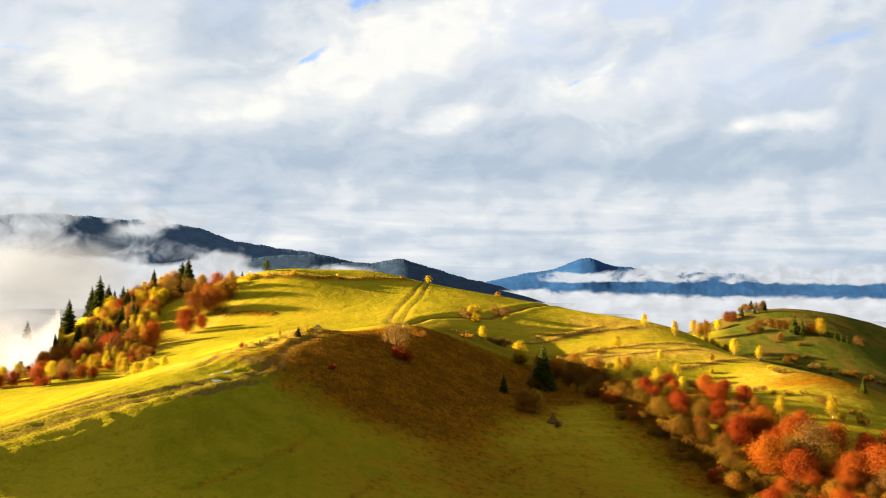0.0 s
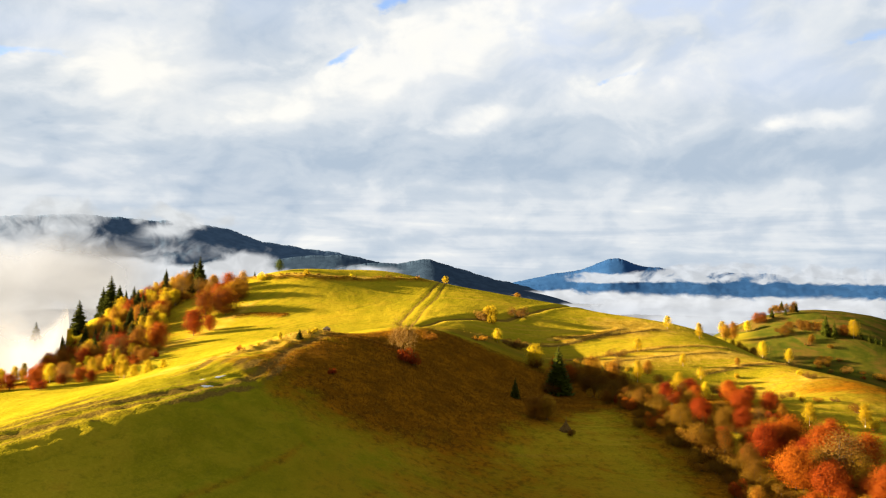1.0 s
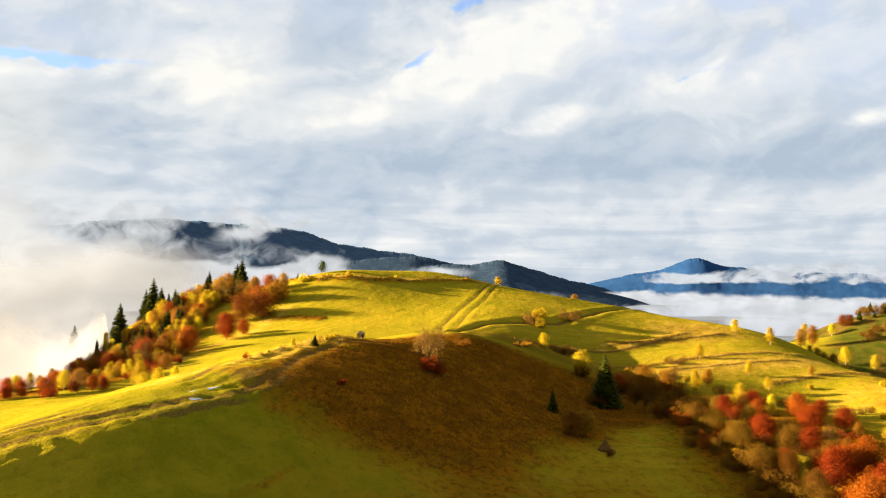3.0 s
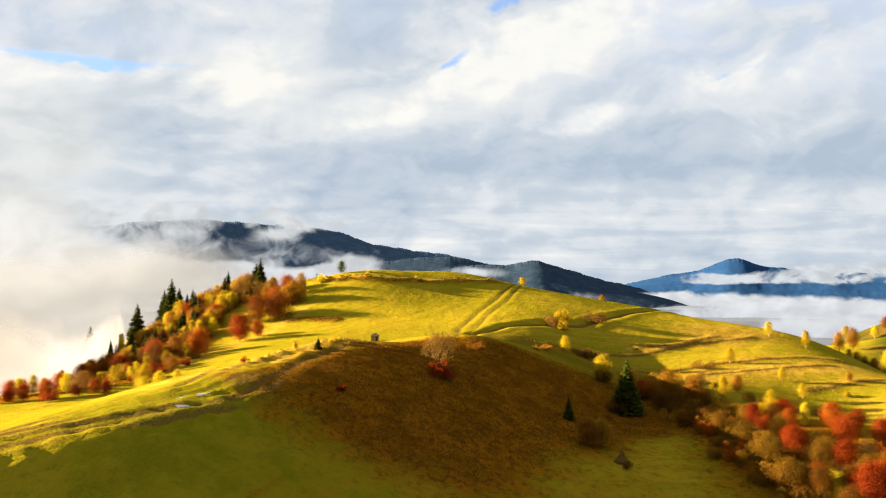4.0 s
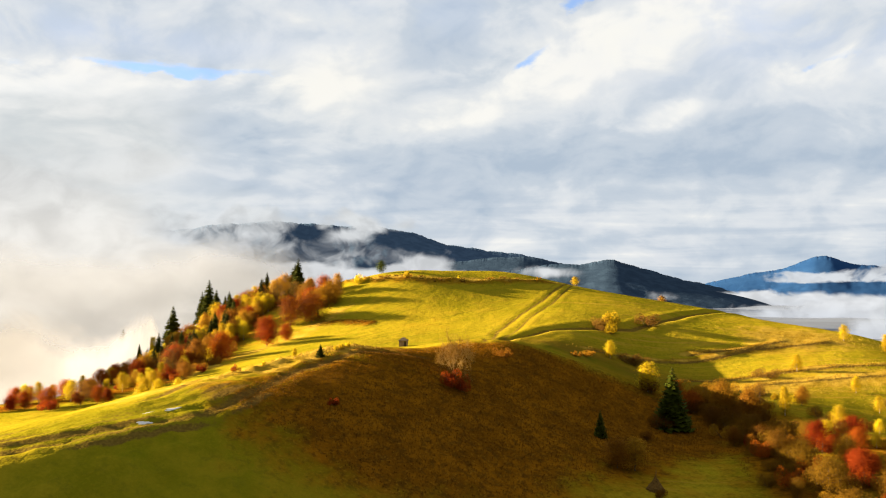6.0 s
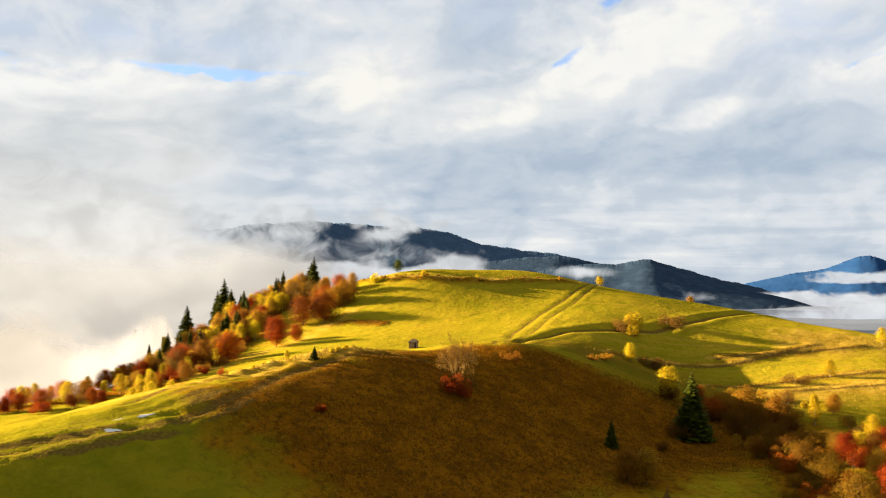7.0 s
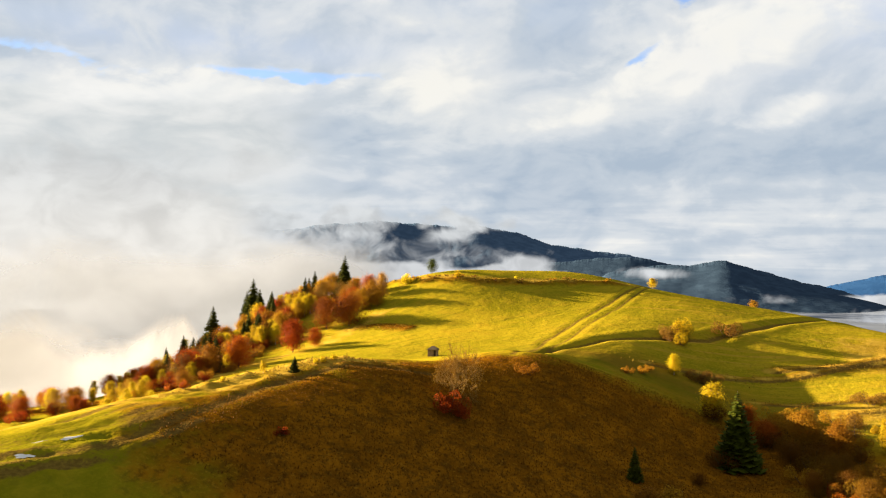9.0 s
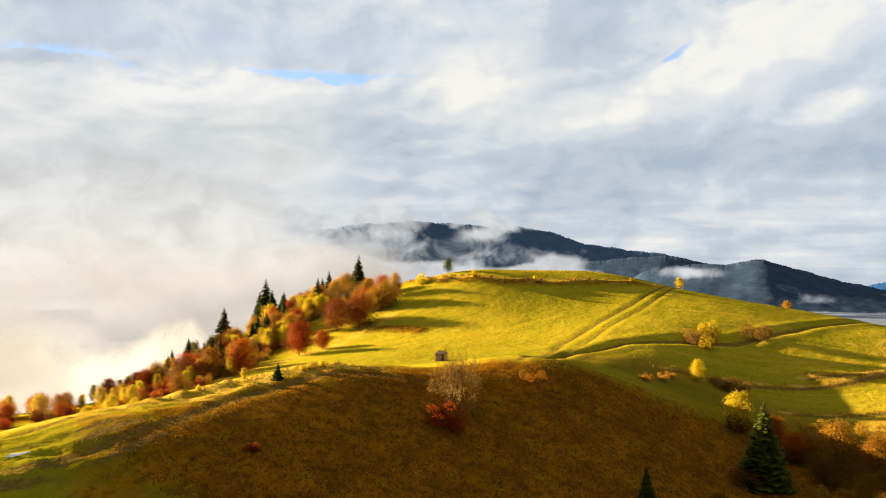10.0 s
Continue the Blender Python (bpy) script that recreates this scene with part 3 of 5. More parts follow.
def mountain(name, label, mat, near, far, skyline, rough):
    """A ridge that follows a skyline: pairs of heading and height above the horizon, both in degrees."""
    at, tall = [p[0] for p in skyline], [p[1] for p in skyline]
    heads = np.arange(at[0], at[-1], 0.05)
    crest = np.interp(heads, at, tall)
    kernel = np.hanning(23)
    crest = np.convolve(np.pad(crest, 11, mode="edge"), kernel / kernel.sum(), mode="valid")
    rng = np.random.RandomState(len(label))
    jag = np.zeros(len(heads))
    for k in (1.9, 4.6, 9.5, 21.0, 40.0):
        jag += np.sin(heads * k + rng.uniform(0, 6)) / k ** 0.8
    jag += 0.35 * rng.uniform(-1, 1, len(heads))
    top = 57.0 + far * np.tan(np.radians(crest))
    n, rows = len(heads), 26
    f = np.linspace(0, 1, rows + 1)[:, None]
    h = np.radians(heads)[None, :]
    r = near + (far - near) * f + 0 * h
    x, y = CENTRE[0] + r * np.sin(h), CENTRE[1] + r * np.cos(h)
    spur = ripple(x, y, 420, len(label)) * 0.012 + ripple(x, y, 150, 5) * 0.010 + ripple(x, y, 70, 15) * 0.006
    z = VALLEY + (top[None, :] - VALLEY) * np.clip(f ** 1.1 + spur * np.sin(math.pi * f), 0, 1)
    z[-1] = top
    z = z + rough * jag[None, :] * f ** 30
    back = np.stack([CENTRE[0] + (far + 240) * np.sin(h[0]), CENTRE[1] + (far + 240) * np.cos(h[0]), np.full(n, VALLEY)], -1)
    verts = np.concatenate([np.stack([x, y, z], -1).reshape(-1, 3), back])
    i = (np.arange(rows + 1)[:, None] * n + np.arange(n - 1)[None, :]).ravel()
    faces = np.stack([i, i + 1, i + 1 + n, i + n], -1)
    ob = part(name, verts.tolist(), faces.tolist(), mat, smooth=True)
    return tagged(ob, label, "mountain", kind="structure")


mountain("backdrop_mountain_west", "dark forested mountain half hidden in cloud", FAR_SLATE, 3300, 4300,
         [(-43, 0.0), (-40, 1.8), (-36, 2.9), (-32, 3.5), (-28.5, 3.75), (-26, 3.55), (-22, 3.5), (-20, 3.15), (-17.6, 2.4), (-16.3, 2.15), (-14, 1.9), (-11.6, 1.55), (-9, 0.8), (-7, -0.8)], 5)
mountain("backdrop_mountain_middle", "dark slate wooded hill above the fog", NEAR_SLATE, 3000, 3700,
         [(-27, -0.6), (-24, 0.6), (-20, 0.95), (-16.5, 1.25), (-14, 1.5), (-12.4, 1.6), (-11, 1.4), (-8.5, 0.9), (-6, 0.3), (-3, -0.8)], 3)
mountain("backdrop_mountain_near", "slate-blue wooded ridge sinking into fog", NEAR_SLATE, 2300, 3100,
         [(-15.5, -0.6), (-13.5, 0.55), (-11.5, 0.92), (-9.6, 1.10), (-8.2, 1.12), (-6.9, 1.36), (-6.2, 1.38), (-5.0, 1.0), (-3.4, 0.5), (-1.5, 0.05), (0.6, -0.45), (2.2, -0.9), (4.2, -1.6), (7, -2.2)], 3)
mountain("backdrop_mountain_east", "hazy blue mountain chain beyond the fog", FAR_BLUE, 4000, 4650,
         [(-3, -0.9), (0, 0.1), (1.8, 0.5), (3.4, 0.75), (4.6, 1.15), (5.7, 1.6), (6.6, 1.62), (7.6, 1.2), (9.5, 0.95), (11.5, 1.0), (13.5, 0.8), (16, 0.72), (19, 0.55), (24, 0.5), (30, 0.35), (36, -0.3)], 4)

FOG_SEA = mist_material("fog_sea", (0.185, 0.208, 0.255), 0.004, 0.06, 1.0, 1, 0.3)
MIST_DENSE = mist_material("dense_mist", (0.135, 0.146, 0.172), 0.007, 0.08, 1.0, 3, 0.62)
MIST_BANK = glowing_cloud_material("bank_fog", (0.86, 0.83, 0.775), (0.685, 0.70, 0.70), 60, 330, 0.0050, 0.20, 0.98, 6, 0.50)
MIST_WHITE = glowing_cloud_material("crest_cloud", (0.66, 0.69, 0.725), (0.60, 0.64, 0.69), 60, 200, 0.0095, 0.42, 0.95, 7, 0.20)
MIST_EAST = glowing_cloud_material("eastern_fog", (0.60, 0.635, 0.69), (0.76, 0.775, 0.79), -40, 30, 0.0090, 0.24, 0.98, 8, 0.30)
MIST_CAP = glowing_cloud_material("cloud_cap", (0.64, 0.66, 0.68), (0.665, 0.69, 0.70), 60, 330, 0.0085, 0.26, 0.96, 5, 0.42)
MIST_NEAR = mist_material("near_valley_fog", (0.24, 0.26, 0.30), 0.010, 0.24, 0.97, 11, 0.26)
MIST_FAR = glowing_cloud_material("foot_fog", (0.70, 0.715, 0.73), (0.68, 0.70, 0.72), 20, 150, 0.0100, 0.26, 0.95, 4, 0.40)
MIST_WOOD = mist_material("woodside_fog", (0.150, 0.152, 0.164), 0.020, 0.14, 0.98, 12, 0.40)
MIST_LOW = glowing_cloud_material("low_cloud_strip", (0.60, 0.64, 0.70), (0.62, 0.66, 0.71), 0, 40, 0.0042, 0.30, 0.92, 14, 0.36)


def fog_heights(x, y):
    r = np.hypot(x, y - 300)
    return -20 + (4 * ripple(x, y, 620, 8) + 1.0 * ripple(x, y, 170, 9)) * ease(r, 300, 900)


def build_fog_sea():
    ob, gx, gy = sheet("fog_sea", np.arange(-3400, 3400, 28.0), np.arange(-600, 4900, 28.0), fog_heights, FOG_SEA)
    a = ob.data.attributes.new("thick", "FLOAT", "POINT")
    deep = fog_heights(gx, gy) - land(gx, gy)
    a.data.foreach_set("value", np.clip(0.55 + deep / 45.0, 0, 1.3))
    tagged(ob, "white sea of valley fog between the hills", "fog", kind="structure")


def mist_bank(path, low, high, sway, mat, label, seed, fade=0.25):
    """A drifting curtain of vapour along a line on the map, thinning out at its rims."""
    pts = np.array(path, float)
    t = np.linspace(0, len(pts) - 1, 70)
    px, py = np.interp(t, np.arange(len(pts)), pts[:, 0]), np.interp(t, np.arange(len(pts)), pts[:, 1])
    v = np.linspace(0, 1, 26)
    u = np.linspace(0, 1, 70)
    gu, gv = np.meshgrid(u, v)
    gx, gy = np.meshgrid(px, v)[0], np.meshgrid(py, v)[0]
    top = high * (0.86 + 0.14 * np.sin(gu * 7 + seed) + 0.1 * np.sin(gu * 17 + 2 * seed))
    gz = low + (top - low) * gv
    gx = gx + sway * np.sin(gv * 5 + gu * 9 + seed)
    gy = gy + sway * np.cos(gv * 4 - gu * 8 + seed)
    verts = np.stack([gx, gy, gz], -1).reshape(-1, 3)
    i = (np.arange(25)[:, None] * 70 + np.arange(69)[None, :]).ravel()
    faces = np.stack([i, i + 1, i + 71, i + 70], -1)
    ob = part("mist_bank", verts.tolist(), faces.tolist(), mat, smooth=True)
    a = ob.data.attributes.new("thick", "FLOAT", "POINT")
    rim = ease(gu, 0, fade) * ease(1 - gu, 0, fade) * ease(1 - gv, 0, 0.5) * ease(gv, -0.10, 0.25)
    a.data.foreach_set("value", (0.35 + 0.75 * rim).ravel())
    return tagged(ob, label, "fog", kind="structure")


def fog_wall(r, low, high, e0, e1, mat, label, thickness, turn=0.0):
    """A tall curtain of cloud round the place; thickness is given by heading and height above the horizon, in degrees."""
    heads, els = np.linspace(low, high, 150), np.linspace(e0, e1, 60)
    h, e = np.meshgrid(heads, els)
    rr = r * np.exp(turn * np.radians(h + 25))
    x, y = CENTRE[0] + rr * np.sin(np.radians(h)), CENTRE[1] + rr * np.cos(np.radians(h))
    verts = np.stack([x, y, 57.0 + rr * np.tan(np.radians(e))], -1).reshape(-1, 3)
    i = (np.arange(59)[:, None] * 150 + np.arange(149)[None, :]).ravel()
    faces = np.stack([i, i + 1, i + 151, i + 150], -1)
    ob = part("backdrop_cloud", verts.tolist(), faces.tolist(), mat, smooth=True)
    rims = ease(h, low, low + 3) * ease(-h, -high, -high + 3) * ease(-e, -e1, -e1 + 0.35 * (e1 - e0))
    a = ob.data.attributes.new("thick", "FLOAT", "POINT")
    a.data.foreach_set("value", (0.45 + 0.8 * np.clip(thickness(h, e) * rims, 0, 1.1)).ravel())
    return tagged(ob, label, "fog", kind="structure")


def lump(h, e, h0, e0, wide, tall):
    return np.exp(-((h - h0) / wide) ** 2 - ((e - e0) / tall) ** 2)


CREST = ([-45, -38, -35, -32, -28.5, -26, -22, -20, -17.6, -14, -11, -7], [3.2, 3.2, 3.1, 3.2, 3.35, 3.25, 3.1, 2.9, 2.4, 2.0, 1.6, 1.2])


def crest_cloud(h, e):
    """Cloud lying on the western mountain: closed in the far west, torn along the crest, open on the face."""
    over = e - np.interp(h, *CREST) + 0.35 * np.sin(1.1 * h) + 0.15 * np.sin(2.7 * h + 1)
    west = 0.95 * ease(-h + 1.5 * np.sin(1.7 * e), 27.0, 34.5) * ease(-e, -5.0, -3.0)
    cap = 0.80 * ease(over, -0.65, 0.35) * ease(-h, 17.0, 20.5) * ease(-over, -2.0, -0.6)
    veil = 0.44 * ease(-h, 15, 22) * ease(-over, -1.0, 0.0) + 0.35 * lump(h, e, -31, 2.6, 3.6, 1.5) + 0.45 * lump(h, e, -23.8, 2.9, 1.3, 0.45) + 0.30 * lump(h, e, -17.5, 1.9, 2.0, 0.4)
    clear = 0.6 * lump(h, e, -26.6, 3.2, 0.9, 0.5) + 0.7 * lump(h, e, -20.6, 2.9, 1.3, 0.5)
    return np.maximum(np.maximum(west, cap), veil) - clear


def western_bank(h, e):
    """Dense vapour that fills the valley to the west and dissolves upwards into the cloud."""
    edge = -h + 2.2 * np.sin(0.8 * e + 1.0) + 1.2 * np.sin(1.9 * e) - 0.9 * np.clip(e, -4, 4)
    return 1.0 * ease(edge, 28.0, 36.0) * ease(-e, -11.0, -5.0)


def foot_cloud(h, e):
    """Puffs of fog between the mountains and the hill."""
    west = 0.92 * ease(1.45 - e + 0.25 * np.sin(0.9 * h) + 1.4 * ease(-h, 26, 36), 0.0, 0.9) * ease(-h, 14.0, 17.0)
    puffs = 0.75 * lump(h, e, -24.5, 0.9, 1.6, 0.6) + 0.95 * lump(h, e, -18.4, 1.0, 2.4, 0.75) + 0.72 * lump(h, e, -10.4, 0.55, 3.2, 0.55) + 0.62 * lump(h, e, -3.0, -0.9, 3.5, 0.6)
    low = 0.9 * ease(-e, 1.2, 2.0) * ease(-h, -6, 2)
    return np.maximum(np.maximum(west, puffs), low)


def ring(r, low, high, steps=9):
    return [(CENTRE[0] + r * math.sin(radians(h)), CENTRE[1] + r * math.cos(radians(h))) for h in np.linspace(low, high, steps)]


build_fog_sea()
mist_bank([(-285, 258), (-232, 272), (-190, 288), (-170, 314), (-174, 346), (-192, 382), (-214, 420), (-228, 472)], -6, 60, 2.0, MIST_WOOD, "bright fog pressing against the hill wood", 17.0, 0.14)
mist_bank([(-900, 250), (-760, 450), (-620, 640), (-470, 820), (-330, 960)], -30, 130, 12, MIST_DENSE, "thick white mist behind the hill", 3.0, 0.2)
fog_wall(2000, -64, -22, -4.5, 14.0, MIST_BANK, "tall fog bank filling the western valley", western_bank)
mist_bank(ring(690, 8, 27), -62, 12, 8, MIST_NEAR, "soft white fog filling the side valley", 16.0, 0.15)
mist_bank(ring(900, 4, 56), -60, 22, 14, MIST_NEAR, "white fog creeping up the eastern valley", 9.0, 0.12)
mist_bank(ring(1400, 5, 52), -60, 50, 20, MIST_EAST, "white fog puffs over the eastern valley", 8.0, 0.12)
mist_bank(ring(2100, -3, 50), -60, 56, 30, MIST_EAST, "lumpy white fog bank in the eastern valley", 11.0, 0.12)
mist_bank(ring(3000, -5, 46), -60, 60, 40, MIST_EAST, "far white fog before the blue mountains", 12.0, 0.12)
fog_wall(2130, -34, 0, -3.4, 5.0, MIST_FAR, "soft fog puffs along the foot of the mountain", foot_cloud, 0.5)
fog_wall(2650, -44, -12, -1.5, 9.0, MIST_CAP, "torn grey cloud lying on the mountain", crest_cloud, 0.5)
mist_bank(ring(3950, -12, 40), -70, 30, 20, MIST_LOW, "low cloud strips before the blue mountains", 7.0, 0.1)
mist_bank(ring(3900, -3, 36), 40, 215, 20, MIST_WHITE, "white cloud shreds along the blue crest", 10.0, 0.2)


# ---- trees ----
def tube(path, radii, sides=6):
    """Verts and faces of a tapered tube along a path."""
    verts, faces = [], []
    for k, (p, r) in enumerate(zip(path, radii)):
        ahead = (Vector(path[min(k + 1, len(path) - 1)]) - Vector(path[max(k - 1, 0)])).normalized()
        side = ahead.orthogonal().normalized()
        other = ahead.cross(side)
        for s in range(sides):
            a = 2 * math.pi * s / sides
            verts.append(tuple(Vector(p) + (math.cos(a) * side + math.sin(a) * other) * float(r)))
    for k in range(len(path) - 1):
        for s in range(sides):
            a, b = k * sides + s, k * sides + (s + 1) % sides
            faces.append((a, b, b + sides, a + sides))
    return verts, faces


def join(pieces):
    verts, faces = [], []
    for v, f in pieces:
        base = len(verts)
        verts += v
        faces += [tuple(i + base for i in face) for face in f]
    return verts, faces


def leaf(rng, at, size, out=None):
    """One small bent clump of leaves: two quads folded along the middle."""
    d = Vector(rng.normal(size=3).tolist()).normalized()
    if out is not None:
        d = (d + out).normalized()
    u = d.orthogonal().normalized()
    u.rotate(Matrix.Rotation(rng.uniform(0, 6.28), 3, d))
    v = d.cross(u)
    p = Vector(at)
    s, w = size * rng.uniform(0.6, 1.25), size * rng.uniform(0.4, 0.8)
    lift = d * s * 0.25
    pts = [p - u * s - lift, p - u * s * 0.3 - v * w, p + u * s * 0.8 - v * w * 0.4 - lift, p + u * s, p + u * s * 0.2 + v * w, p - u * s * 0.7 + v * w * 0.5 - lift]
    return [tuple(q) for q in pts], [(0, 1, 4, 5), (1, 2, 3, 4)]


def limbs(rng, tall, bole, spread, count, thick):
    """Trunk and boughs of a broadleaf tree; also the tips that carry leaves."""
    lean = rng.uniform(-0.03, 0.03, 2) * tall
    spine = [(lean[0] * f * f, lean[1] * f * f, -0.4 + (tall * 0.93 + 0.4) * f) for f in np.linspace(0, 1, 7)]
    pieces = [tube(spine, [thick * (1 - 0.85 * f) + 0.012 for f in np.linspace(0, 1, 7)], 7)]
    tips = []
    for i in range(count):
        f = bole + (0.95 - bole) * (i + rng.uniform(0, 0.9)) / count
        a = i * 2.4 + rng.uniform(-0.4, 0.4)
        shape = math.sin(math.pi * min(1, max(0.12, 0.22 + 0.78 * (f - bole) / (1 - bole)))) ** 0.7
        long = spread * shape * rng.uniform(0.75, 1.1)
        root = Vector((lean[0] * f * f, lean[1] * f * f, tall * f * 0.93))
        rise = tall * rng.uniform(0.07, 0.17)
        mid = root + Vector((math.cos(a), math.sin(a), 0)) * long * 0.5 + Vector((0, 0, rise * 0.4))
        end = root + Vector((math.cos(a), math.sin(a), 0)) * long + Vector((0, 0, rise))
        end.z = min(end.z, tall * 0.99)
        r = thick * 0.34 * (1 - 0.6 * f)
        pieces.append(tube([root, mid, end], [r, r * 0.6, 0.012], 4))
        tips += [(root.lerp(mid, 0.6), long), (mid, long), (mid.lerp(end, 0.5), long), (end, long)]
        for _ in range(2):
            b = a + rng.uniform(-1.0, 1.0)
            twig = mid.lerp(end, rng.uniform(0, 0.6))
            tip = twig + Vector((math.cos(b), math.sin(b), rng.uniform(0.1, 0.6))) * long * rng.uniform(0.3, 0.5)
            tip.z = min(tip.z, tall)
            pieces.append(tube([twig, tip], [r * 0.45, 0.010], 3))
            tips += [(twig.lerp(tip, 0.6), long), (tip, long)]
    tips.append((Vector(spine[-1]), spread * 0.4))
    return pieces, tips


def broadleaf(name, seed, tall, bole, spread, count, leaves, size, leaf_mat, bark, thick=None, loose=0.20):
    rng = np.random.RandomState(seed)
    top = new(name)
    wood, tips = limbs(rng, tall, bole, spread, count, thick or tall * 0.017)
    part("trunk", *join(wood), bark, top, smooth=True)
    pieces = []
    mid = Vector((0, 0, tall * (0.5 + bole / 2)))
    for i in range(leaves):
        tip, long = tips[int(rng.randint(len(tips)))]
        at = tip + Vector(rng.normal(size=3).tolist()) * float(0.16 * spread + loose * long)
        if at.z < tall * bole * 0.75:
            continue
        pieces.append(leaf(rng, at, size, (at - mid).normalized() * 1.5))
    part("crown", *join(pieces), leaf_mat, top)
    return top


def spruce(name, seed, tall, spread, tiers=30):
    rng = np.random.RandomState(seed)
    top = new(name)
    spine = [(0, 0, -0.4 + (tall + 0.4) * f) for f in np.linspace(0, 1, 6)]
    part("trunk", *tube(spine, [tall * 0.016 * (1 - f) + 0.015 for f in np.linspace(0, 1, 6)], 7), BARK, top, smooth=True)
    pieces = []
    for k in range(tiers):
        f = (k + rng.uniform(0, 0.6)) / tiers
        z = tall * (0.06 + 0.93 * f)
        long = spread * (1 - f) ** 0.85 + 0.12
        for i in range(int(17 - 8 * f)):
            if rng.rand() < 0.08:
                continue
            a = rng.uniform(0, 6.28)
            l = long * rng.uniform(0.65, 1.12)
            out, side = Vector((math.cos(a), math.sin(a), 0)), Vector((-math.sin(a), math.cos(a), 0))
            drop = rng.uniform(0.18, 0.42) * l
            w = 0.23 * l + 0.12
            root = Vector((0, 0, z))
            p1, p2, p3 = root + out * l * 0.4 - Vector((0, 0, drop * 0.5)), root + out * l * 0.8 - Vector((0, 0, drop)), root + out * l - Vector((0, 0, drop * 0.75))
            sag = Vector((0, 0, -0.35 * w))
            v = [root, p1 + side * w + sag, p1, p1 - side * w + sag, p2 + side * w * 0.8 + sag, p2, p2 - side * w * 0.8 + sag, p3]
            pieces.append(([tuple(q) for q in v], [(0, 1, 2), (0, 2, 3), (1, 4, 5, 2), (2, 5, 6, 3), (4, 7, 5), (5, 7, 6)]))
    part("crown", *join(pieces), SPRUCE, top)
    return top


def bush(name, seed, tall, wide, leaves, size, leaf_mat):
    rng = np.random.RandomState(seed)
    top = new(name)
    stems, pieces = [], []
    lumps = [(rng.normal(size=2) * wide * 0.42, rng.uniform(0.45, 1.0)) for _ in range(7)]
    for (c, h) in lumps:
        stems.append(tube([(0.2 * c[0], 0.2 * c[1], -0.3), (0.7 * c[0], 0.7 * c[1], tall * h * 0.4), (c[0], c[1], tall * h * 0.8)], [0.05, 0.035, 0.012], 4))
    for i in range(leaves):
        c, h = lumps[int(rng.randint(7))]
        d = Vector(rng.normal(size=3).tolist()).normalized() * rng.uniform(0.5, 1.0) ** 0.5
        at = Vector((c[0] + d.x * wide * 0.42, c[1] + d.y * wide * 0.42, max(0.1, tall * h * (0.55 + 0.45 * d.z))))
        pieces.append(leaf(rng, at, size, d * 1.6))
    part("stem", *join(stems), BARK, top)
    part("foliage", *join(pieces), leaf_mat, top)
    return top


def bare_tree(name, seed, tall, spread, stems):
    """A spreading tree of bare forked boughs and fine twigs, with a few dry leaves left."""
    rng = np.random.RandomState(seed)
    top = new(name)
    wood, twigs, left = [], [], []

    def fork(at, way, long, r, level):
        mid = at + way * long * 0.55 + Vector(rng.normal(size=3).tolist()) * (0.05 * long)
        end = at + way * long
        (wood if level < 3 else twigs).append(tube([at, mid, end], [r, r * 0.75, r * 0.5], 5 if level < 2 else 3))
        if level == 4:
            if rng.rand() < 0.55:
                left.append(leaf(rng, end, 0.12))
            return
        for _ in range((4, 5, 5, 4)[level]):
            turn = Vector(rng.normal(size=3).tolist()) * 0.60
            ahead = (way + turn + Vector((0, 0, 0.04))).normalized()
            fork(at.lerp(end, rng.uniform(0.5, 1.0)), ahead, long * rng.uniform(0.52, 0.78), max(0.010, r * 0.55), level + 1)

    for i in range(stems):
        a = 2 * math.pi * i / stems + rng.uniform(-0.3, 0.3)
        way = Vector((math.cos(a) * spread, math.sin(a) * spread, 1.0)).normalized()
        fork(Vector((0.15 * math.cos(a), 0.15 * math.sin(a), -0.4)), way, tall * 0.36, tall * 0.0085, 0)
    tips = np.array([v for piece in twigs for v in piece[0]])
    up, out = tall / tips[:, 2].max(), 0.42 * tall / np.percentile(np.hypot(tips[:, 0], tips[:, 1]), 97)
    for name, pieces, mat, label in (("trunk", wood, TWIG, ""), ("twig_mass", twigs, TWIG, "fine tan twigs"), ("dry_foliage", left, TAN, "thin dry golden leaves")):
        verts, faces = join(pieces)
        part(name, [(x * out, y * out, z * up) for x, y, z in verts], faces, mat, top, label)
    return top


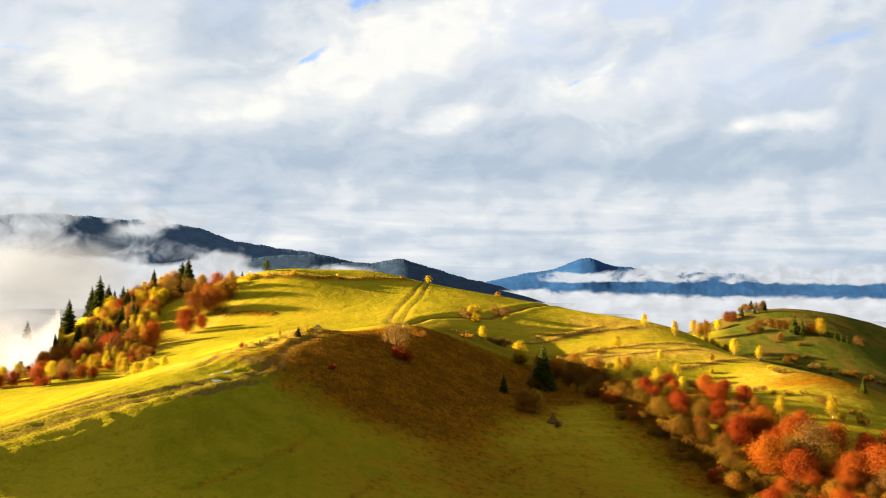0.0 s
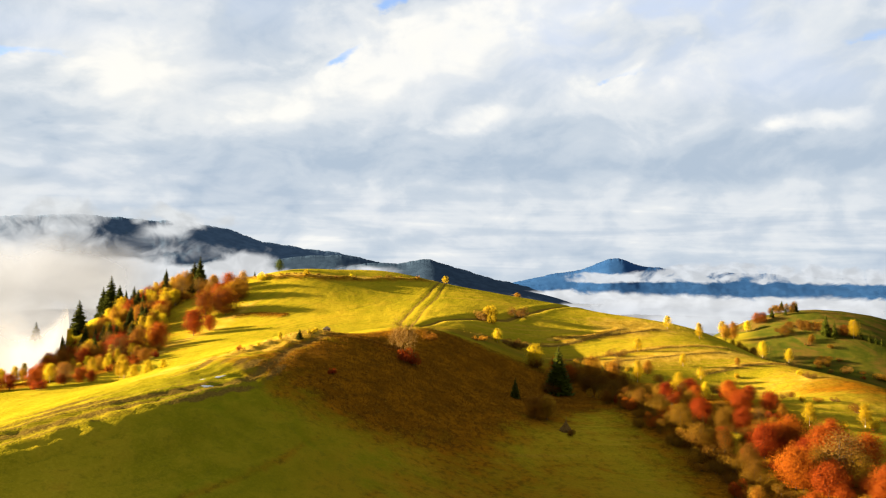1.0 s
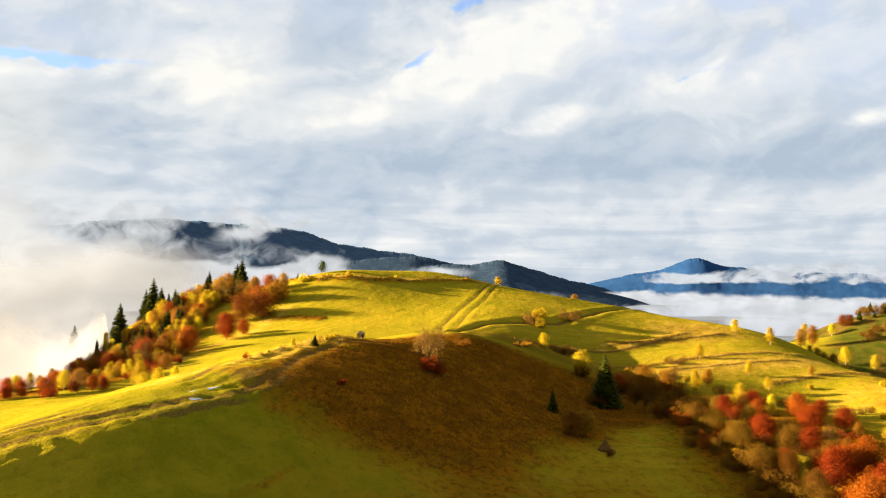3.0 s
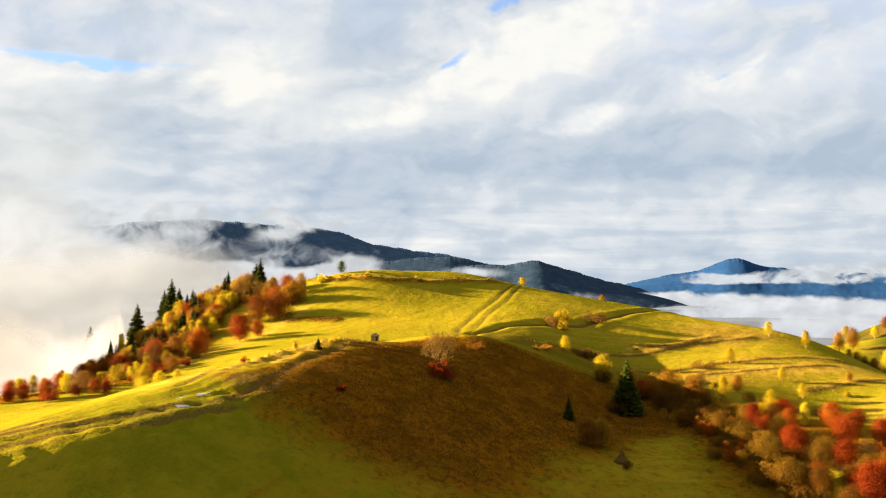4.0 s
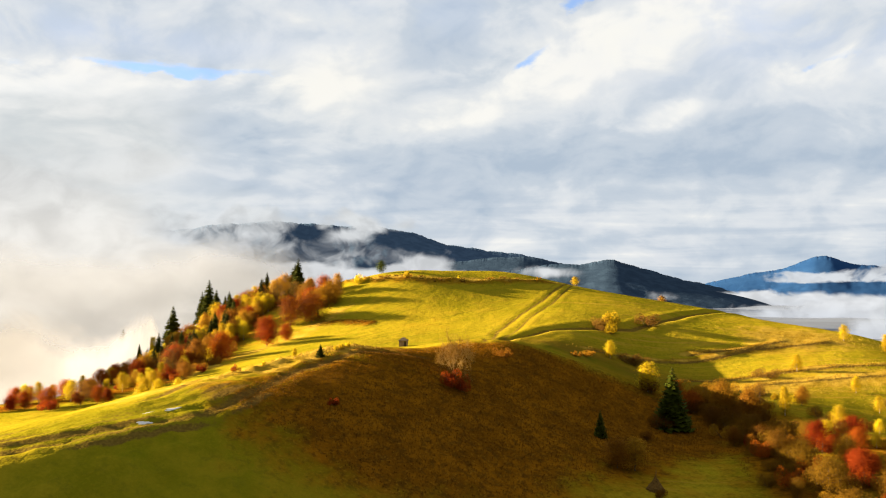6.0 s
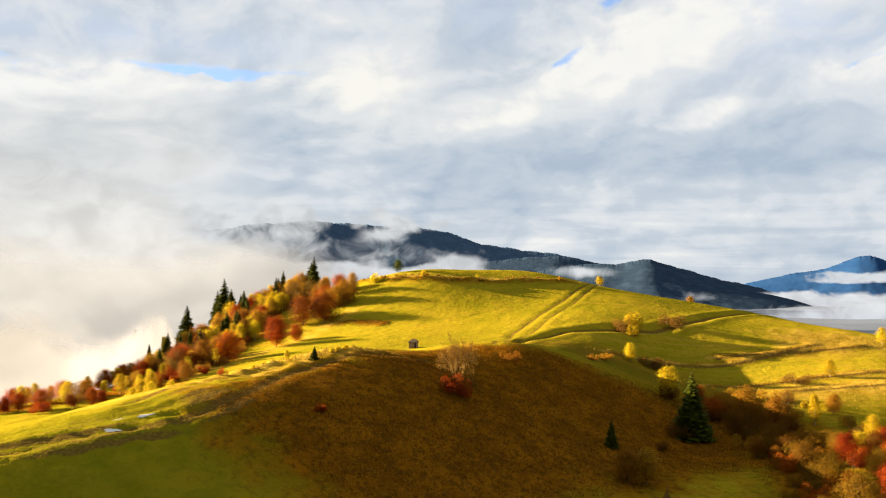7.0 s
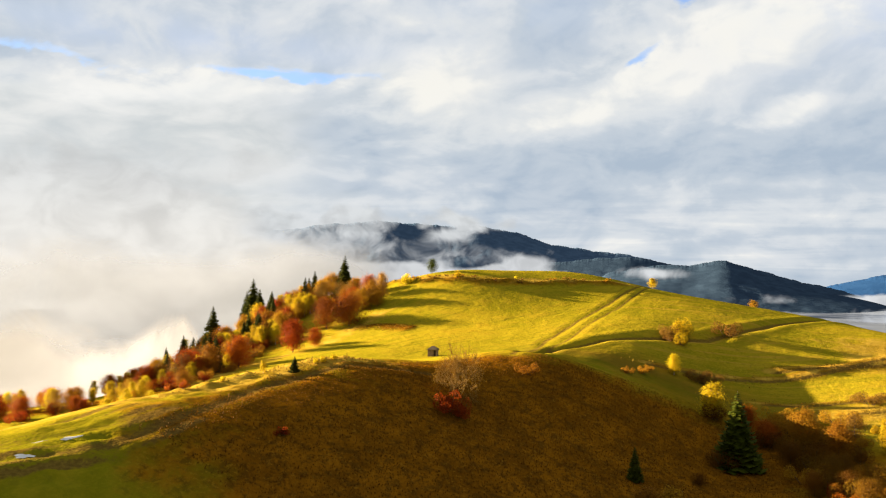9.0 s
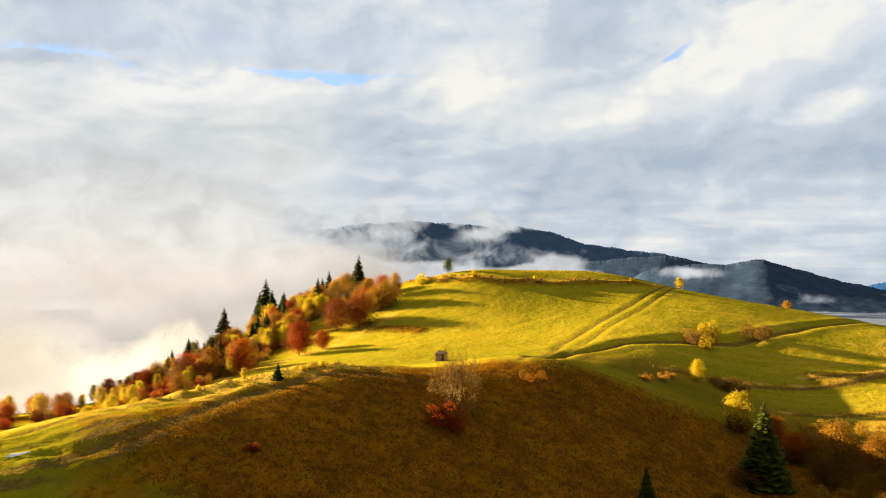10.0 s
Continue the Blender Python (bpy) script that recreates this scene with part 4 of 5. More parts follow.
# models, 10 m tall (bushes 3 m); the first planted one of each is the model itself
MODELS = {
    "spruce": [spruce("spruce_tree", 11, 10, 3.1, 40), spruce("spruce_tree", 12, 10, 2.7, 42), spruce("spruce_tree", 13, 10, 3.3, 40)],
    "gold": [broadleaf("birch_tree", 21, 10, 0.12, 1.9, 26, 3000, 0.20, GOLD, PALE), broadleaf("birch_tree", 22, 10, 0.10, 2.4, 28, 3400, 0.20, GOLD, PALE)],
    "amber": [broadleaf("hornbeam_tree", 31, 10, 0.10, 3.0, 30, 5600, 0.18, AMBER, BARK), broadleaf("hornbeam_tree", 32, 10, 0.12, 2.5, 28, 4800, 0.18, AMBER, BARK)],
    "rust": [broadleaf("beech_tree", 41, 10, 0.13, 3.9, 34, 8200, 0.18, RUST, BARK), broadleaf("beech_tree", 42, 10, 0.10, 3.3, 32, 7200, 0.18, RUST, BARK)],
    "copper": [broadleaf("beech_tree", 43, 10, 0.05, 4.2, 36, 7600, 0.18, COPPER, BARK), broadleaf("beech_tree", 44, 10, 0.06, 3.8, 34, 7200, 0.18, COPPER, BARK)],
    "tan": [broadleaf("alder_tree", 51, 10, 0.12, 3.2, 38, 2200, 0.17, TAN, BARK), broadleaf("alder_tree", 52, 10, 0.08, 3.8, 40, 2500, 0.17, TAN, BARK)],
    "olive": [broadleaf("hazel_tree", 61, 10, 0.06, 3.8, 32, 6400, 0.17, OLIVE, BARK)],
    "green": [broadleaf("maple_tree", 62, 10, 0.14, 3.6, 30, 3000, 0.24, GREEN, BARK)],
    "bare": [bare_tree("bare_tree", 81, 10, 0.85, 9)],
    "bush_rust": [bush("bush", 71, 3, 2.2, 2600, 0.085, RUST)],
    "bush_amber": [bush("bush", 72, 3, 2.2, 2600, 0.085, AMBER)],
    "bush_tan": [bush("bush", 73, 3, 2.4, 2600, 0.085, TAN)],
    "bush_olive": [bush("bush", 74, 3, 2.4, 2600, 0.085, OLIVE)],
    "bush_gold": [bush("bush", 75, 3, 2.0, 2600, 0.085, GOLD)],
}
LABELS = {
    "spruce": "dark green spruce with drooping branches", "gold": "golden yellow birch in autumn leaf", "amber": "amber orange hornbeam in autumn leaf",
    "rust": "rust-red beech with a broad crown", "copper": "dark copper-brown beech, leafy to the ground", "tan": "half-bare tan alder with thin twigs", "olive": "dull olive hazel, partly turned brown",
    "green": "small round dark green tree on the summit", "bare": "spreading half-bare tree with fine tan twigs above the bank",
    "bush_rust": "low rust-red bush on the slope", "bush_amber": "low amber bush on the slope", "bush_tan": "pale tan dry bush in grass",
    "bush_olive": "dull olive scrub bush", "bush_gold": "small bright yellow bush",
}
SIZE = {k: (3.0 if k.startswith("bush") else 10.0) for k in MODELS}
first = {}


def grow(kind, x, y, tall, wide=1.0, group=""):
    rows = MODELS[kind]
    i = random.randrange(len(rows))
    s, turn = tall / SIZE[kind], random.uniform(0, 360)
    cat = "bush" if kind.startswith("bush") else "tree"
    if (kind, i) not in first:
        first[kind, i] = True
        ob = rows[i]
        ob.matrix_world = pose(x, y, height(x, y) - 0.05, 0, 0, turn) @ Matrix.Diagonal((s * wide, s * wide, s, 1))
        return tagged(ob, LABELS[kind], cat, group)
    src = rows[i]
    m = pose(x, y, height(x, y) - 0.05, 0, 0, turn) @ Matrix.Diagonal((s * wide, s * wide, s, 1))
    made = copy_thing(src, Matrix())
    made.matrix_basis = m
    return tagged(made, LABELS[kind], cat, group)


# ---- woods and bushes ----
# single trees that stand out
LANDMARKS = [
    ("spruce", -155, 440, 14.5, 1.65), ("spruce", 26, 305, 15.8, 1.3), ("spruce", 11.8, 273.5, 6.2, 0.9), ("spruce", -50.3, 255.6, 3.2, 1.5),
    ("bare", -22.4, 271.0, 11.5, 1.0), ("amber", 17.5, 257.5, 6.0, 1.35), ("amber", 21, 258.5, 6.6, 1.35), ("amber", 38, 319, 8.5, 1.1), ("amber", 45, 313, 8.0, 1.1), ("tan", 48, 323, 7.0, 1.0), ("gold", 54, 317, 7.5, 0.9), ("bush_olive", 24, 302, 4.5, 1.1), ("spruce", 133, 298, 5.0, 1.0), ("gold", 18.3, 325, 8.2, 1.3), ("green", -108.5, 434.5, 6.0, 0.85), ("spruce", -123, 440, 3.0, 0.8),
    ("gold", -29, 488, 4.6, 1.5), ("amber", 11, 500, 4.0, 1.3), ("bush_gold", 1, 386, 4.2, 1.1), ("bush_tan", -4, 388, 3.2, 1.0),
    ("tan", 14, 402, 4.5, 1.1),
]
LANDMARKS += [
    ("gold", 4, 355, 4.8, 0.75), ("bush_tan", 11, 358, 3.0, 1.2), ("bush_amber", -1, 347, 1.9, 1.1),
    ("rust", -134, 262, 5.4, 1.0), ("tan", -126, 265, 6.6, 1.1), ("bush_rust", -130, 258, 3.5, 1.0), ("rust", -142, 262, 5.0, 1.0),
]
for kind, x, y, tall, wide in LANDMARKS:
    grow(kind, x, y, tall, wide)


def scatter(line, wide, count, mix, seed, group, slope=1.0):
    """Fills a strip along a line on the map with a mixture of plants, none closer than they grow."""
    rng = np.random.RandomState(seed)
    pts = np.array(line, float)
    kinds = [k for k, share, lo, hi in mix]
    shares = np.array([share for k, share, lo, hi in mix], float)
    taken = []
    for _ in range(count * 6):
        if len(taken) >= count:
            break
        t = rng.uniform(0, len(pts) - 1)
        t = float(t)
        x = np.interp(t, np.arange(len(pts)), pts[:, 0]) + rng.uniform(-wide, wide)
        y = np.interp(t, np.arange(len(pts)), pts[:, 1]) + rng.uniform(-wide, wide)
        if any((x - a) ** 2 + (y - b) ** 2 < 2.6 ** 2 for a, b in taken):
            continue
        taken.append((x, y))
        k = kinds[int(rng.choice(len(kinds), p=shares / shares.sum()))]
        lo, hi = next((lo, hi) for q, share, lo, hi in mix if q == k)
        grow(k, float(x), float(y), float(rng.uniform(lo, hi)), float(rng.uniform(0.9, 1.2)), group)


scatter([(-140, 318), (-150, 345), (-160, 375), (-170, 405), (-162, 432)], 12, 96,
        [("rust", 1.6, 5.5, 9), ("amber", 3, 6, 10), ("gold", 3.2, 6, 9.5), ("tan", 1.6, 7, 10), ("spruce", 1.6, 10, 15), ("bush_rust", 1.5, 2.5, 4.5)], 5, "trees of the hill wood")
scatter([(-136, 322), (-148, 348), (-158, 372), (-168, 398), (-160, 425)], 15, 40, [("bush_olive", 1, 2.5, 4.5), ("bush_rust", 1.5, 2.5, 4.5), ("bush_amber", 3, 2.5, 4.5), ("bush_gold", 2, 2.5, 4.5), ("gold", 2, 5, 7.5), ("tan", 1, 5, 8), ("bush_tan", 1, 2.5, 4)], 25, "trees of the hill wood")
scatter([(-160, 318), (-175, 335), (-186, 358), (-192, 378)], 8, 40, [("gold", 2, 5, 8), ("amber", 2, 5, 8), ("tan", 1, 6, 8), ("rust", 2, 5, 7.5), ("bush_rust", 1, 3, 5), ("spruce", 0.4, 9, 12)], 16, "trees of the hill wood")
scatter([(-128, 402), (-134, 418), (-145, 428)], 8, 14, [("amber", 3, 5, 8), ("rust", 1, 6, 8), ("tan", 2, 5, 8), ("bush_amber", 2, 2.5, 4)], 6, "trees of the hill wood")
scatter([(-118, 282), (-128, 294), (-138, 308)], 5, 12, [("bush_rust", 2, 2, 3.5), ("bush_amber", 2, 2, 3.5), ("gold", 2.5, 3.5, 5.5)], 7, "trees of the hill wood")
scatter([(29, 322), (38, 318), (46, 305), (50, 285), (55, 262), (64, 242), (71, 224), (79, 206), (92, 190)], 7, 70,
        [("bush_olive", 5, 2.2, 4), ("bush_amber", 0.8, 3, 5), ("bush_rust", 1.2, 3, 5), ("olive", 1.6, 3.5, 5), ("rust", 0.7, 4.5, 6.5), ("amber", 0.5, 4, 6)], 8, "thicket in the hollow")
scatter([(66, 282), (75, 262), (82, 246), (86, 228), (91, 212), (100, 198)], 11, 60,
        [("rust", 4, 4, 6.3), ("bush_rust", 2.5, 3, 4.5), ("amber", 1.2, 3.5, 5.5), ("gold", 0.5, 3.5, 5.5), ("tan", 0.5, 5, 7), ("olive", 1.4, 3.5, 5.5), ("bush_olive", 1.6, 3, 4.5)], 9, "thicket in the hollow")
scatter([(48, 330), (66, 318), (84, 300), (104, 280), (120, 262)], 8, 26,
        [("bush_amber", 2, 1.5, 3.5), ("bush_tan", 2, 1.5, 3), ("bush_olive", 2, 2, 4), ("bush_gold", 0.8, 1.5, 3), ("gold", 0.8, 3.5, 6), ("amber", 0.8, 3.5, 6)], 10, "thicket in the hollow")
scatter([(172, 552), (184, 562), (192, 560), (197, 545)], 7, 18, [("olive", 3, 4, 7), ("tan", 1, 4, 6), ("bush_olive", 3, 2.5, 4.5), ("bush_amber", 0.6, 2, 3.5)], 11, "trees on the far hill")
scatter([(187, 532), (190, 520), (188, 510), (180, 505)], 7, 12, [("olive", 2, 3, 6), ("bush_olive", 3, 2.5, 4.5), ("bush_tan", 0.8, 2, 3.5)], 13, "trees on the far hill")
scatter([(195, 500), (206, 498), (214, 492), (226, 488)], 5, 10, [("bush_olive", 3, 2, 4), ("bush_tan", 1, 2, 3.5), ("bush_rust", 0.5, 2, 3)], 14, "trees on the far hill")
scatter([(258, 892), (270, 896), (290, 905)], 10, 12, [("spruce", 1, 7, 10), ("olive", 3, 5, 9)], 18, "trees on the far hill")
scatter([(112, 440), (122, 446), (132, 452), (140, 440)], 5, 14, [("gold", 2, 6, 9), ("amber", 2, 6, 9), ("olive", 1, 5, 8), ("bush_gold", 1, 2, 3.5)], 12, "trees on the far hill")
scatter([(-131, 433), (-106, 424), (-83, 427), (-60, 442), (-36, 465)], 2.5, 30, [("bush_tan", 3, 0.7, 1.6), ("bush_amber", 2, 0.7, 1.5), ("bush_gold", 0.5, 0.8, 1.8)], 15, "dry bushes along the summit bank")


# ---- dry fern and tussocks on the bank ----
def tufts(name, label, x, y, mat, low, high, seed):
    """Loose blades in small upright fans, one joined mass."""
    rng = np.random.RandomState(seed)
    n = len(x)
    z, tall = ground(x, y), rng.uniform(low, high, n)
    blades = []
    for _ in range(4):
        a, lean, w = rng.uniform(0, 6.28, n), rng.uniform(0.2, 0.8, n) * tall, rng.uniform(0.12, 0.3, n) * tall
        c, s = np.cos(a), np.sin(a)
        blades.append(np.stack([np.stack([x - s * w, y + c * w, z - 0.05], -1), np.stack([x + s * w, y - c * w, z - 0.05], -1),
                                np.stack([x + c * lean, y + s * lean, z + tall], -1)], 1))
    verts = np.concatenate(blades).reshape(-1, 3)
    faces = np.arange(len(verts)).reshape(-1, 3)
    return tagged(part(name, verts.tolist(), faces.tolist(), mat), label, "undergrowth", kind="stuff")


def along_lines(lines, count, wide, seed):
    rng = np.random.RandomState(seed)
    xs, ys = [], []
    for line in lines:
        p = np.array(line, float)
        t = rng.uniform(0, len(p) - 1, count)
        xs.append(np.interp(t, np.arange(len(p)), p[:, 0]) + rng.normal(size=count) * wide)
        ys.append(np.interp(t, np.arange(len(p)), p[:, 1]) + rng.normal(size=count) * wide)
    return np.concatenate(xs), np.concatenate(ys)


rng = np.random.RandomState(20)
bx, by = rng.uniform(-52, 44, 60000), rng.uniform(216, 326, 60000)
thick = cover(bx, by)[:, 0]
keep = (rng.rand(60000) < thick ** 1.5) & (thick > 0.5)
tufts("dry_fern", "dry brown fern covering the shaded bank", bx[keep], by[keep], FERN, 0.12, 0.32, 21)
tufts("dry_grass", "tall dry grass along the field banks", *along_lines((ROAD_CUT, SUMMIT_BANK, HEDGE_BANK, *TERRACES), 260, 2.2, 22), STRAW, 0.2, 0.5, 22)

tufts("tall_grass", "dry tan grass on the upper terraces", *along_lines(([(38, 408), (62, 412), (88, 414)], [(45, 346), (70, 352), (104, 360)], [(46, 362), (74, 376), (100, 384)]), 1500, 6.0, 24), STRAW, 0.15, 0.36, 24)

scatter([(-168, 262), (-152, 276), (-138, 288), (-128, 300)], 6, 8, [("rust", 1.6, 3.5, 5.5), ("bush_rust", 2, 2, 3.5), ("amber", 1.6, 3.5, 5.5), ("gold", 2, 3.5, 5.5)], 17, "trees of the hill wood")
scatter([(-154, 260), (-136, 273), (-121, 289), (-113, 306)], 5.5, 18, [("rust", 2.4, 3.5, 5.5), ("gold", 3, 4, 6), ("bush_rust", 3, 2, 4), ("amber", 2, 3.5, 5.5)], 19, "trees of the hill wood")


def plant(kind, group, rows):
    """Single plants at x, y with their heights."""
    for x, y, tall in rows:
        grow(kind, x, y, tall, random.uniform(0.9, 1.15), group)


plant("spruce", "trees of the hill wood", [(-148, 430, 18.0), (-170, 440, 13.3), (-162, 421, 14.0), (-196, 425, 15.4), (-191, 423, 19.9), (-185, 420, 14.4), (-197, 404, 16.3), (-203, 378, 15.8), (-186, 429, 8.8), (-167, 431, 11.6)])
plant("rust", "trees of the hill wood", [(-127.5, 335, 9.8), (-121, 355, 10.5), (-117, 362, 6.2), (-127, 420, 2.4)])
plant("copper", "trees of the hill wood", [(-128, 386, 11.5), (-119, 387, 11.0), (-124, 391, 9.5), (-158, 392, 8.5), (-176, 386, 8.0), (-156, 352, 6.0), (-165, 425, 8.0)])
plant("gold", "trees of the hill wood", [(-172, 372, 9.0), (-167, 374, 8.5), (-176, 376, 8.5), (-147, 371, 8.0), (-152, 374, 8.5), (-143, 375, 7.5), (-158, 412, 9.5), (-154, 409, 8.5), (-128, 314, 5.5), (-122, 306, 5.0), (-136, 330, 6.0), (-163, 364, 7.5)])
plant("gold", "trees of the hill wood", [(-163, 412, 7.9), (-164, 369, 7.9), (-160, 369, 8.7), (-148, 374, 7.8), (-148, 379, 8.8), (-195, 376, 8.4), (-186, 375, 9.2), (-55, 252, 2.4), (-187, 413, 5.6)])
plant("amber", "trees of the hill wood", [(-170, 371, 9.4), (-177, 375, 8.2), (-150, 387, 9.0), (-160, 402, 7.2), (-149, 392, 6.9), (-175, 395, 7.7), (-171, 397, 6.7), (-154, 406, 7.2), (-120, 405, 10.0), (-120, 413, 9.3), (-123, 403, 8.6), (-117, 404, 8.1), (-162, 437, 9.4), (-157, 435, 10.4), (-137, 420, 8.3)])
plant("tan", "trees of the hill wood", [(-175, 432, 7.4), (-119, 411, 6.9), (-153, 420, 9.9)])
plant("bush_rust", "trees of the hill wood", [(-153, 342, 6.0), (-174, 358, 5.2), (-145, 344, 5.5), (-149, 343, 4.7), (-131, 309, 4.4), (-122, 298, 3.8), (-142, 348, 4.4), (-141, 323, 4.7), (-62, 238, 1.8)])
plant("bush_amber", "trees of the hill wood", [(-120, 304, 3.6), (-126, 326, 3.9), (-120, 311, 3.4), (-135, 343, 3.9), (-132, 345, 3.1), (-177, 355, 4.3), (-171, 340, 4.1)])
plant("bush_gold", "trees of the hill wood", [(-48, 262, 1.6), (-49, 261, 1.3), (-48, 266, 1.4), (-59, 245, 1.1)])
plant("rust", "trees and bushes on the slope", [(-123, 268, 4.5), (-118, 266, 4.0), (-127, 265, 3.6), (77, 274, 4.4), (67, 267, 4.3), (61, 281, 3.2), (79, 244, 6.9), (74, 249, 3.5), (80, 223, 6.3), (85, 237, 6.1), (92, 236, 8.3), (95, 216, 5.0), (103, 219, 7.6), (101, 240, 4.5), (108, 238, 5.0), (96, 251, 5.3)])
plant("gold", "trees and bushes on the slope", [(-113, 274, 5.2), (-110, 271, 5.8), (-100, 256, 4.8), (-97, 259, 5.2), (-94, 263, 4.2), (93, 259, 6.5), (109, 262, 6.5), (65, 300, 6.7), (70, 281, 3.5), (80, 412, 5.8), (79, 334, 4.7), (61, 369, 5.2), (164, 512, 7.9), (151, 517, 9.4), (92, 401, 6.8), (234, 875, 11.1), (215, 896, 13.8), (75, 347, 4.9), (4, 356, 5.6)])
plant("amber", "trees and bushes on the slope", [(142, 548, 11.5), (107, 416, 7.6), (59, 328, 5.1), (96, 350, 2.9)])
plant("spruce", "trees on the far hill", [(195, 544, 13.0), (199, 541, 10.0), (214, 540, 4.5), (218, 538, 5.0), (221, 537, 4.5), (224, 536, 4.0), (262, 890, 10.0)])
plant("copper", "trees on the far hill", [(246, 886, 10.5), (251, 883, 10.0), (205, 543, 6.5)])
plant("gold", "trees on the far hill", [(210, 541, 10.5)])
plant("tan", "trees on the far hill", [(229, 534, 6.0), (232, 534, 5.5)])
plant("rust", "broad beeches in the hollow", [(78.6, 224, 9.5), (84, 218, 8.0), (96, 216, 7.5), (102, 214, 9.5), (108, 220, 8.0), (76, 241, 8.5), (74, 255, 6.5), (84, 247, 7.5), (98, 232, 8.5), (105, 228, 7.0), (65, 265, 6.0), (77, 282, 5.5), (82, 279, 4.5), (58.6, 284, 5.8), (112, 232, 8.0), (89, 236, 9.0)])
plant("olive", "hazels in the hollow", [(61, 247, 6.5), (67, 245, 6.0), (58, 258, 7.0), (71, 236, 6.5), (70, 228, 6.0), (54, 270, 6.0), (50, 281, 5.5), (86, 229, 7.0), (93, 224, 7.0), (63, 273, 5.5), (69, 256, 6.0), (44, 300, 5.5), (47, 291, 5.0), (36, 309, 5.0), (57, 290, 5.0), (64, 288, 5.0)])
plant("tan", "trees and bushes on the slope", [(89, 226, 12.0), (93, 229, 9.5), (91, 246, 5.8), (79, 258, 5.5)])
plant("bush_olive", "trees and bushes on the slope", [(40, 311, 5.2), (37, 314, 4.8), (45, 296, 4.5), (49, 288, 4.9), (54, 272, 4.6), (57, 262, 4.4), (59, 248, 5.2), (64, 241, 5.0), (67, 236, 4.5), (71, 227, 4.7), (74, 217, 4.1), (49, 312, 4.0), (54, 298, 4.5), (68, 260, 3.9), (31, 317, 4.0), (19, 325, 4.6), (21, 287, 2.4), (27, 246, 1.9)])
plant("bush_amber", "trees and bushes on the slope", [(35, 325, 5.5), (40, 322, 5.9), (53, 290, 3.6), (60, 296, 2.8), (33, 335, 4.2), (45, 337, 4.3), (59, 253, 4.1), (67, 249, 3.5), (59, 241, 3.9), (-16, 295, 2.9), (-1, 340, 2.4), (-3, 331, 2.1)])
plant("bush_rust", "trees and bushes on the slope", [(-20.5, 262, 4.4), (-18, 263, 4.0), (-35, 231, 1.7), (59, 279, 3.7), (74, 242, 4.6), (82, 240, 5.2)])
plant("bush_tan", "trees and bushes on the slope", [(10, 359, 4.1), (13, 361, 3.6), (-5, 391, 4.5), (12, 405, 5.8), (52, 361, 4.1), (191, 501, 4.9), (117, 333, 2.8)])
plant("bush_gold", "trees and bushes on the slope", [(-1, 394, 6.2), (102, 259, 2.5), (111, 261, 3.6), (115, 338, 2.4), (93, 339, 2.4), (-114, 422, 4.9), (-92, 424, 3.1)])


# ---- haystack, hut and puddles ----
def haystack(x, y, tall, wide):
    """A cone of old hay packed round a pole, slumped and shaggy."""
    rng = np.random.RandomState(31)
    top = new("haystack")
    top.matrix_world = pose(x, y, height(x, y) - 0.1)
    rings, sides, verts, faces = 12, 22, [], []
    for j in range(rings + 1):
        f = j / rings
        r = wide * (1.0 - f ** 1.05) * (1 + 0.10 * math.sin(f * 7)) + 0.10
        for i in range(sides):
            a = 2 * math.pi * i / sides
            k = r * (1 + rng.uniform(-0.09, 0.09))
            verts.append((k * math.cos(a), k * math.sin(a), tall * 0.84 * f + rng.uniform(-0.05, 0.05)))
    for j in range(rings):
        for i in range(sides):
            a, b = j * sides + i, j * sides + (i + 1) % sides
            faces.append((a, b, b + sides, a + sides))
    part("hay", verts, faces, HAY, top)
    part("pole", *tube([(0, 0, 0), (0.05, 0.02, tall * 0.6), (0.12, 0.0, tall * 1.25)], [0.07, 0.06, 0.03], 6), BARK, top, "thin wooden pole", smooth=True)
    return tagged(top, "old brown haystack round a thin pole", "haystack")


def box(cx, cy, cz, sx, sy, sz, skew=0.0):
    v = []
    for dz in (-0.5, 0.5):
        for dx, dy in ((-0.5, -0.5), (0.5, -0.5), (0.5, 0.5), (-0.5, 0.5)):
            v.append((cx + dx * sx + skew * dz, cy + dy * sy, cz + dz * sz))
    return v, [(0, 3, 2, 1), (4, 5, 6, 7), (0, 1, 5, 4), (1, 2, 6, 5), (2, 3, 7, 6), (3, 0, 4, 7)]


